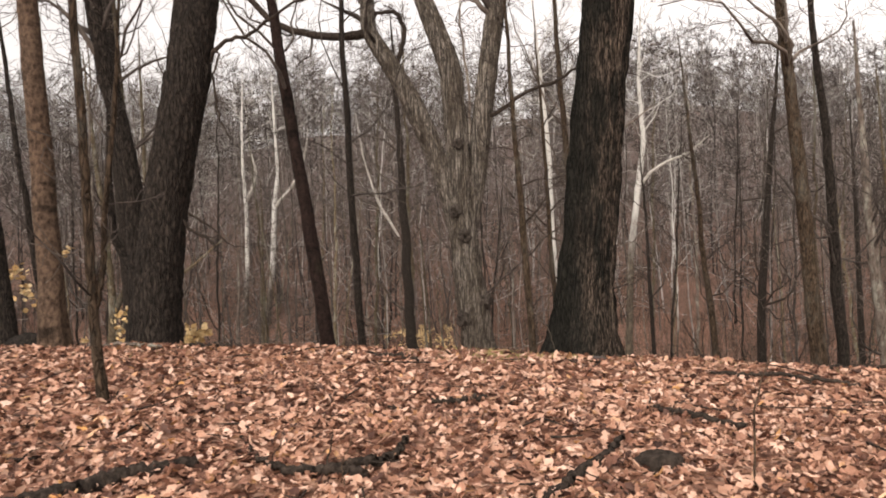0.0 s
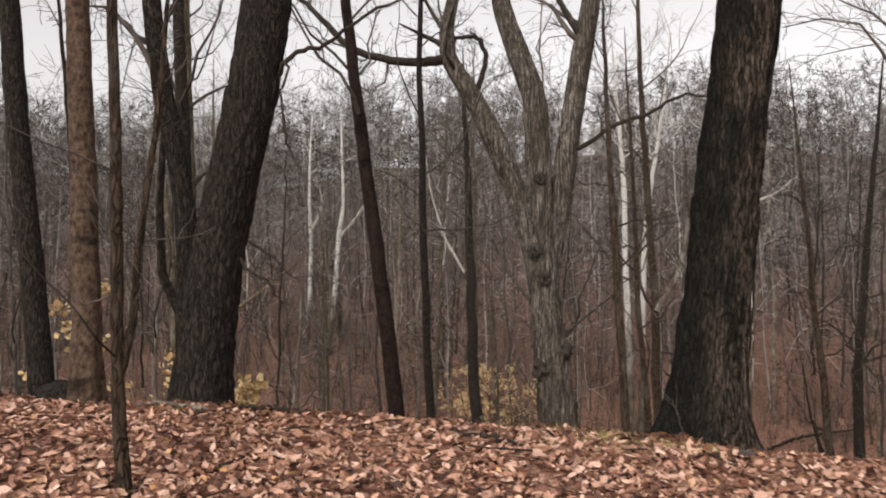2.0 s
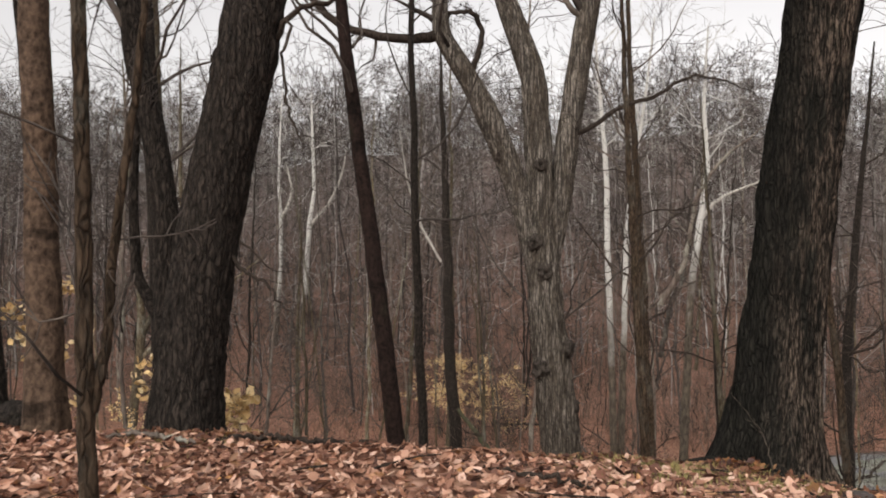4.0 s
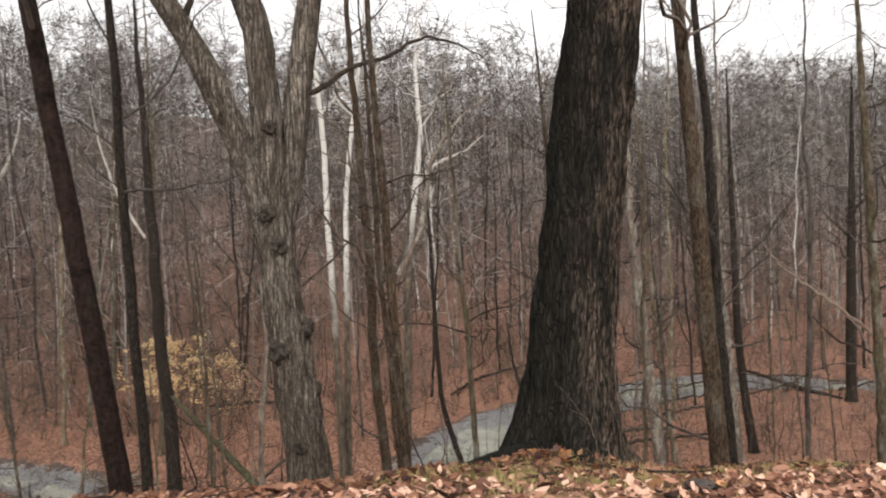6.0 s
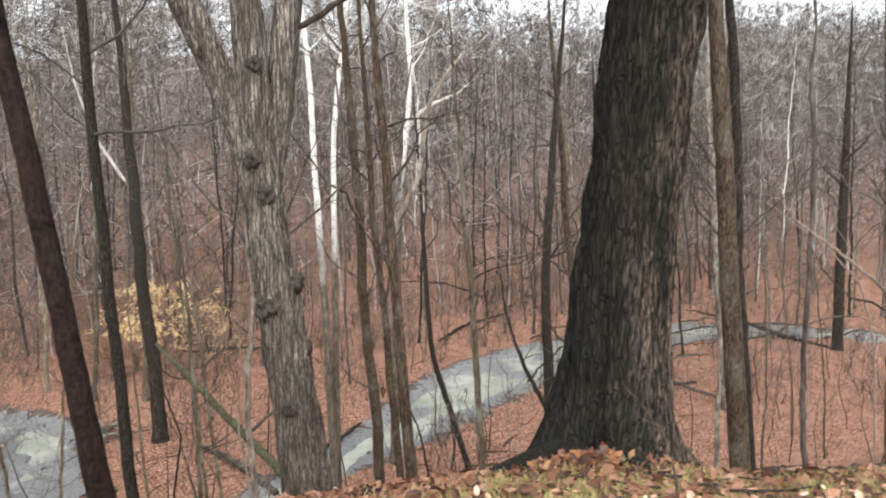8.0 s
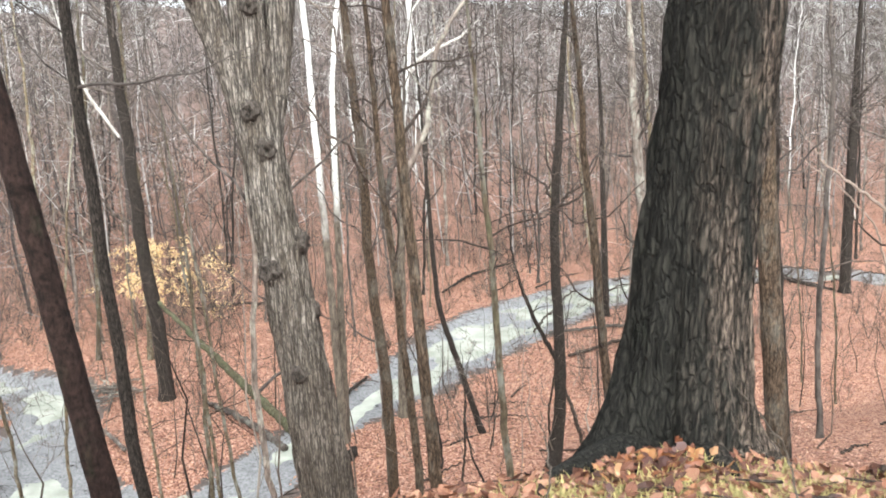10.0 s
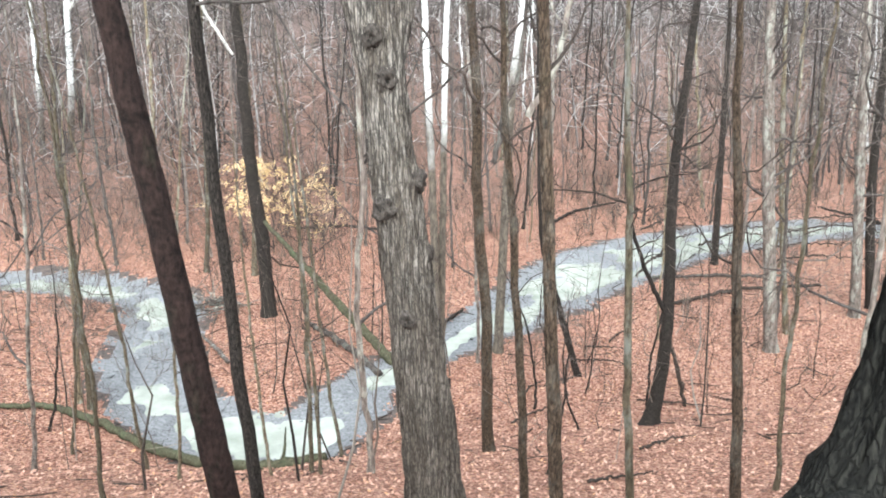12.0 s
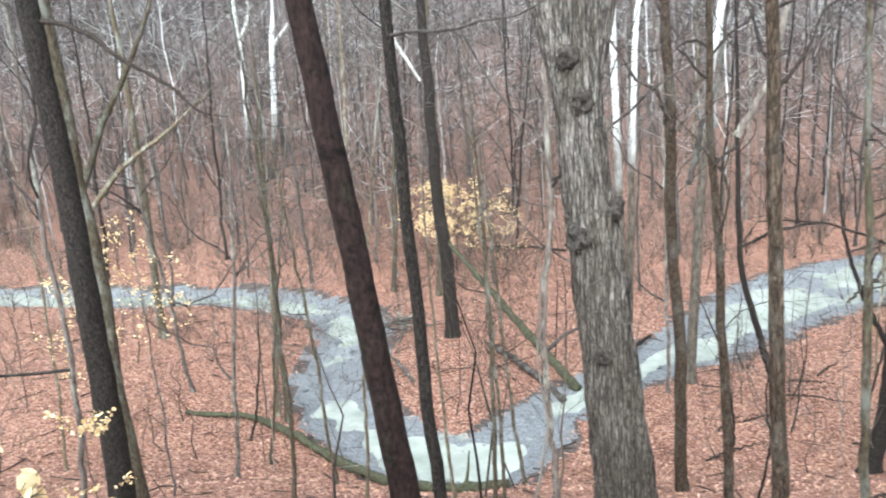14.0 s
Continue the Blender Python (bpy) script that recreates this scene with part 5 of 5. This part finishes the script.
for n, (x0, y0, x1, y1) in enumerate([(28, 61, 34, 66), (33, 63.5, 41, 64), (40, 62, 45, 69), (24, 56.5, 29, 61), (36, 60, 44, 58), (38, 68, 44, 63), (43, 66, 50, 61), (47, 69, 53, 65),
                                               (50, 60, 57, 63), (52, 66, 58, 60), (45, 59, 52, 56), (30, 68, 37, 71), (41, 71, 49, 72), (54, 58, 62, 56), (35, 57, 41, 54)]):
    rod("fallen_branch", "dark fallen branch by the far creek", [on(x0, y0, 0.3), on(0.6 * x0 + 0.4 * x1, 0.6 * y0 + 0.4 * y1, 0.9), on(x1, y1, 0.5)], [0.09, 0.07, 0.02], BARK_STICK, "branch", 400 + n, 7, 0.06, "creek branches", 6)
stick_rng = np.random.default_rng(71)
for n in range(16):
    x0, y0, a, ln = stick_rng.uniform(2, 26), stick_rng.uniform(24, 46), stick_rng.uniform(-0.9, 0.9), stick_rng.uniform(1.6, 4.5)
    if creek(np.array(x0), np.array(y0)) < 4:
        continue
    x1, y1 = x0 + ln * math.cos(a), y0 + ln * math.sin(a)
    rod("fallen_branch", "thin dead branch lying on the leafy slope", [on(x0, y0, 0.08), on(0.5 * (x0 + x1), 0.5 * (y0 + y1) + 0.1, 0.14), on(x1, y1, 0.12)],
        [0.05, 0.04, 0.015], BARK_STICK, "branch", 500 + n, 6, 0.03, "slope branches", 2)
rod("driftwood", "pale driftwood stick by the creek", [on(-5.5, 50.5, 0.1), on(-4.6, 48, 0.25), on(-3.8, 45.8, 0.15)], [0.06, 0.09, 0.1], BARK_MID, "log", 31, 8, 0.03)


def brush_pile():
    rng = np.random.default_rng(33)
    base = holder("brush_pile", on(-4.9, 54.6), "heap of grey driftwood sticks beside the creek", "brush")
    for k in range(34):
        a, L = rng.uniform(0, 6.28), rng.uniform(1.0, 3.2)
        c = np.array([rng.normal() * 0.7, rng.normal() * 1.1, rng.uniform(0.1, 0.9)])
        d = np.array([math.cos(a), math.sin(a), rng.uniform(-0.1, 0.5)])
        p, r = stem([c - d * L / 2, c, c + d * L / 2], [0.06, 0.05, 0.02], 8, rng, 0.03)
        v, q = tubes(p[None], r[None], 5)
        piece("stick", mesh_of("stick", v, q, BARK_MID), base)


brush_pile()


def lump(name, label, category, x, y, size, mat, seed, up=0.0):
    """A knobbly lump, such as a burl or stone."""
    bm = bmesh.new()
    bmesh.ops.create_icosphere(bm, subdivisions=4, radius=1)
    for v in bm.verts:
        d = v.co.normalized()
        k = 1 + 0.22 * noise.noise(d * 2.2 + Vector((seed, 0, 0))) + 0.12 * noise.noise(d * 6 + Vector((0, seed, 0))) + 0.05 * noise.noise(d * 15)
        v.co = Vector((d.x * size[0], d.y * size[1], d.z * size[2])) * k
    me = bpy.data.meshes.new(name)
    bm.to_mesh(me)
    bm.free()
    me.materials.append(mat)
    me.polygons.foreach_set("use_smooth", np.ones(len(me.polygons), bool))
    ob = new(name, me)
    ob.location = (x, y, ground_at(x, y) + up)
    return tagged(ob, label, category)


lump("rotten_stump", "dark rotten lump of wood among fallen leaves", "stump", 1.17, 4.72, (0.15, 0.11, 0.075), BARK_STICK, 2.0, 0.03)
# the second lump stands in for the ringed tree's flared roots
lump("root_lump", "dark mossy lump for the flared roots of the ringed tree", "stump", -4.75, 9.2, (0.32, 0.28, 0.22), BARK_DARK, 5.0, 0.05)
lump("stone", "dark damp stone half sunk in leaves", "stone", 1.42, 7.75, (0.09, 0.07, 0.03), STONE, 3.0, 0.02)


def creek_stones():
    rng = np.random.default_rng(55)
    bm = bmesh.new()
    bmesh.ops.create_icosphere(bm, subdivisions=1, radius=1)
    v0 = np.array([v.co[:] for v in bm.verts])
    f0 = np.array([[v.index for v in f.verts] for f in bm.faces])
    bm.free()
    n = 9000
    y = rng.uniform(36, 72, n)
    x = rng.uniform(-40, 50, n)
    d = creek(x, y)
    keep = (d > -2.2) & (d < 0.45) & (rng.uniform(0, 1, n) < 0.75)
    x, y = x[keep], y[keep]
    n = len(x)
    z = np.maximum(ground(x, y), WATER - 0.1)
    s = 0.05 + 0.2 * rng.uniform(0, 1, n) ** 3
    v = v0[None] * (1 + 0.18 * rng.normal(size=(n, len(v0), 1))) * np.stack([s * rng.uniform(0.8, 1.4, n), s * rng.uniform(0.8, 1.4, n), s * 0.55], -1)[:, None]
    v = v + np.stack([x, y, z], -1)[:, None]
    f = f0[None] + (np.arange(n) * len(v0))[:, None, None]
    tagged(piece("creek_stones", mesh_of("creek_stones", v.reshape(-1, 3), f.reshape(-1, 3), GRAVEL)), "grey gravel and stones in the shallow creek", "stones", kind="stuff")


creek_stones()


# ---- beeches that hold their pale leaves ----
ROUND_LEAF = leaf_shape([(0, 0.03), (0.3, 0.3), (0.65, 0.34), (1.0, 0.05)])


def leafy(label, x, y, height, spread, count, seed, size=(0.05, 0.1), low=0.3, sprays=14, loose=0.02):
    rng = np.random.default_rng(seed)
    base = holder("beech_sapling", on(x, y, -0.05), label, "tree", "leafy saplings")
    z0 = base.location[2]
    path = trunk_line(rng, height, (0, 0), (0.1, 0), 20, 0.1)
    rad = 0.5 * np.linspace(0.018, 0.004, 20) * height / 1.6
    v, q = tubes(path[None], rad[None], 8)
    piece("stem", mesh_of("stem", v, q, BARK_MID), base)
    P, R = sprout(rng, path[None], rad[None], sprays, (low, 0.97), (50, 85), (spread * 0.3, spread * 0.5), 6, 0.02, 0.12)
    parts = [tubes(P, np.maximum(R, 0.003), 4)]
    P2, R2 = sprout(rng, P, R, 5, (0.2, 0.97), (25, 60), (0.25, 0.5), 4, 0.0, 0.12)
    parts.append(tubes(P2, np.maximum(R2, 0.002), 3))
    v, q = join(parts)
    tagged(piece("twig_spray", mesh_of("twig_spray", v, q, BARK_TWIG), base), kind="stuff")
    n = count
    pick = rng.integers(0, len(P2), n)
    u = rng.uniform(0.2, 1, n) * 3
    i = np.minimum(u.astype(int), 2)
    f = (u - i)[:, None]
    at = P2[pick, i] * (1 - f) + P2[pick, i + 1] * f + rng.normal(size=(n, 3)) * loose
    v, q = leaves(rng, at[:, 0], at[:, 1], at[:, 2] - 0.02, rng.uniform(*size, n), ROUND_LEAF, 0.9)
    tagged(piece("foliage", mesh_of("foliage", v, q, BEECH_LEAF, True), base), "papery pale tan leaves", kind="stuff")


leafy("small beech holding pale tan leaves beside a dark tree", -3.35, 10.5, 1.0, 1.0, 170, 1)
leafy("small beech holding pale tan leaves on the crest", -5.6, 11.0, 2.4, 0.8, 160, 2)
leafy("small beech holding pale tan leaves behind a dark tree", -4.6, 11.6, 2.0, 0.8, 120, 3)
leafy("beech sapling with pale leaves on the slope", -10.6, 30, 8.5, 0.75, 500, 4, (0.06, 0.1), 0.55, 22, 0.05)
leafy("beech sapling with pale leaves on the slope", -13.0, 31, 7.5, 0.7, 400, 5, (0.06, 0.1), 0.5, 22, 0.05)
leafy("low beech with pale leaves on the slope", -8.2, 20.5, 3.6, 0.8, 300, 6, (0.06, 0.1), 0.3)
leafy("spreading beech with pale yellow leaves across the creek", -1.2, 66, 7.2, 1.75, 4200, 7, (0.08, 0.15), 0.2, 26, 0.1)
leafy("spreading beech with pale yellow leaves across the creek", 1.8, 68, 5.0, 1.8, 1500, 8, (0.07, 0.13), 0.15, 30, 0.12)
leafy("beech with pale leaves in the valley", -26, 60, 6, 0.7, 300, 9, (0.12, 0.22), 0.3)


# ---- small growth on the crest ----
def shoot(label, pts, rads, seed, mat):
    rng = np.random.default_rng(seed)
    o = np.array(pts[0], float)
    base = holder("seedling", o, label, "seedling", "seedlings")
    p, r = stem([np.subtract(q, o) for q in pts], rads, 24, rng, 0.004)
    v, q = tubes(p[None], r[None], 6)
    s = piece("stem", mesh_of("stem", v, q, mat), base)
    P, R = sprout(rng, p[None], r[None], 4, (0.4, 0.9), (25, 55), (0.2, 0.4), 5, 0.05, 0.1)
    for k in range(4):
        v, q = tubes(P[k : k + 1], np.maximum(R[k : k + 1], 0.0015), 4)
        piece("twig", mesh_of("twig", v, q, mat), s)


shoot("thin reddish seedling standing in fallen leaves", [on(1.58, 4.37, -0.02), on(1.58, 4.38, 0.25), on(1.6, 4.4, 0.5), on(1.75, 4.5, 0.75), on(1.86, 4.6, 1.0)], [0.007, 0.006, 0.005, 0.004, 0.002], 1, BARK_BROWN)
shoot("thin pale seedling before the great oak", [on(1.1, 8.25, -0.02), on(1.08, 8.25, 0.15), on(1.02, 8.25, 0.35), on(0.8, 8.3, 0.6)], [0.006, 0.005, 0.004, 0.002], 2, BARK_GREY)
shoot("thin seedling on the crest", [on(0.2, 8.7, -0.02), on(0.25, 8.7, 0.2), on(0.2, 8.7, 0.45)], [0.005, 0.004, 0.002], 3, BARK_GREY)
shoot("thin seedling in the leaves", [on(-0.6, 4.5, -0.02), on(-0.62, 4.5, 0.15), on(-0.55, 4.5, 0.3)], [0.004, 0.003, 0.001], 4, BARK_BROWN)


def crest_moss():
    rng = np.random.default_rng(66)
    n = 30000
    x = rng.uniform(-5, 6, n)
    y = 8.75 + 0.4 * rng.normal(size=n) - 0.15 * np.clip(x, 0, 5)
    keep = np.sin(x * 1.9 + 1.0) + np.sin(x * 0.7) + 0.5 * rng.normal(size=n) > 0.5 - 0.7 * (x > 0.3)
    x, y = x[keep], y[keep]
    n = len(x)
    z = ground(x, y) + relief(x, y)
    h = rng.uniform(0.025, 0.065, n)
    a = rng.uniform(0, 6.28, n)
    w = 0.006
    top = np.stack([x + rng.normal(size=n) * 0.02, y + rng.normal(size=n) * 0.02, z + h], -1)
    b1 = np.stack([x + np.cos(a) * w, y + np.sin(a) * w, z - 0.005], -1)
    b2 = np.stack([x - np.cos(a) * w, y - np.sin(a) * w, z - 0.005], -1)
    v = np.stack([b1, b2, top], 1).reshape(-1, 3)
    tagged(piece("dry_grass", mesh_of("dry_grass", v, np.arange(3 * n).reshape(-1, 3), MOSS)), "short yellow-green moss and dry grass along the crest", "grass", kind="stuff")


crest_moss()


def fallen_twigs():
    rng = np.random.default_rng(67)
    n = 700
    y = np.concatenate([rng.uniform(1.5, 10, 350), rng.uniform(28, 60, 350)])
    x = rng.uniform(-1, 1, n) * (2.5 + 0.6 * y)
    keep = creek(x, y) > 0.2
    x, y = x[keep], y[keep]
    n = len(x)
    L = rng.uniform(0.1, 0.5, n) * np.where(y > 20, 4, 1)
    a = rng.uniform(0, 6.28, n)
    t = np.linspace(-0.5, 0.5, 4)
    px = x[:, None] + np.cos(a)[:, None] * L[:, None] * t + rng.normal(size=(n, 4)) * 0.02 * L[:, None]
    py = y[:, None] + np.sin(a)[:, None] * L[:, None] * t + rng.normal(size=(n, 4)) * 0.02 * L[:, None]
    pz = ground(px, py) + relief(px, py) + 0.03 + 0.03 * rng.uniform(0, 1, (n, 1))
    R = (rng.uniform(0.004, 0.01, n) * np.where(y > 20, 4, 1))[:, None] * np.linspace(1, 0.5, 4)
    v, q = tubes(np.stack([px, py, pz], -1), R, 4)
    tagged(piece("fallen_twigs", mesh_of("fallen_twigs", v, q, BARK_STICK)), "scattered dark fallen twigs among the leaves", "twigs", kind="stuff")


fallen_twigs()


# single large leaves on the crest, each lying by itself
def single_leaves():
    rng = np.random.default_rng(68)
    shapes = []
    for k in range(6):
        v, q = leaves(rng, np.zeros(1), np.zeros(1), np.zeros(1), np.full(1, 0.095), OAK_LEAF, 0.3)
        shapes.append(mesh_of("leaf", v, q, SINGLE, True))
    litter = bpy.data.objects["leaf_litter"]
    for k in range(280):
        if k < 130:
            x, y, up = 1.05 + rng.normal() * 0.27, 9.17 + rng.normal() * 0.13, 0.015 + 0.03 * rng.uniform()
        else:
            y = rng.uniform(4.2, 9)
            x, up = rng.uniform(-1, 1) * (0.4 + 0.45 * y), 0.04
        ob = piece("leaf", shapes[k % 6], litter)
        ob.matrix_basis = pose(x, y, ground_at(x, y) + up, rng.normal() * 22, rng.normal() * 22, rng.uniform(0, 360))
    ob = piece("leaf", shapes[0], litter)
    ob.matrix_basis = pose(1.36, 9.36, ground_at(1.36, 9.36) + 0.09, 75, 25, 30)


def single_mat():
    m, n, l, b = node_mat("single_leaf")
    info = n.new("ShaderNodeObjectInfo")
    r = ramp_node(n, [(0.0, (0.035, 0.012, 0.008)), (0.35, (0.075, 0.024, 0.01)), (0.7, (0.13, 0.043, 0.013)), (0.93, (0.2, 0.1, 0.035)), (1.0, (0.26, 0.16, 0.09))])
    l.new(info.outputs["Random"], r.inputs[0])
    v = coords(n, l, (1, 1, 1))
    l.new(mix_node(n, l, noise_node(n, l, v, 30, 3), r.outputs[0], (0.5, 0.42, 0.36), "OVERLAY"), b.inputs["Base Color"])
    b.inputs["Roughness"].default_value = 0.6
    return m


SINGLE = single_mat()
single_leaves()
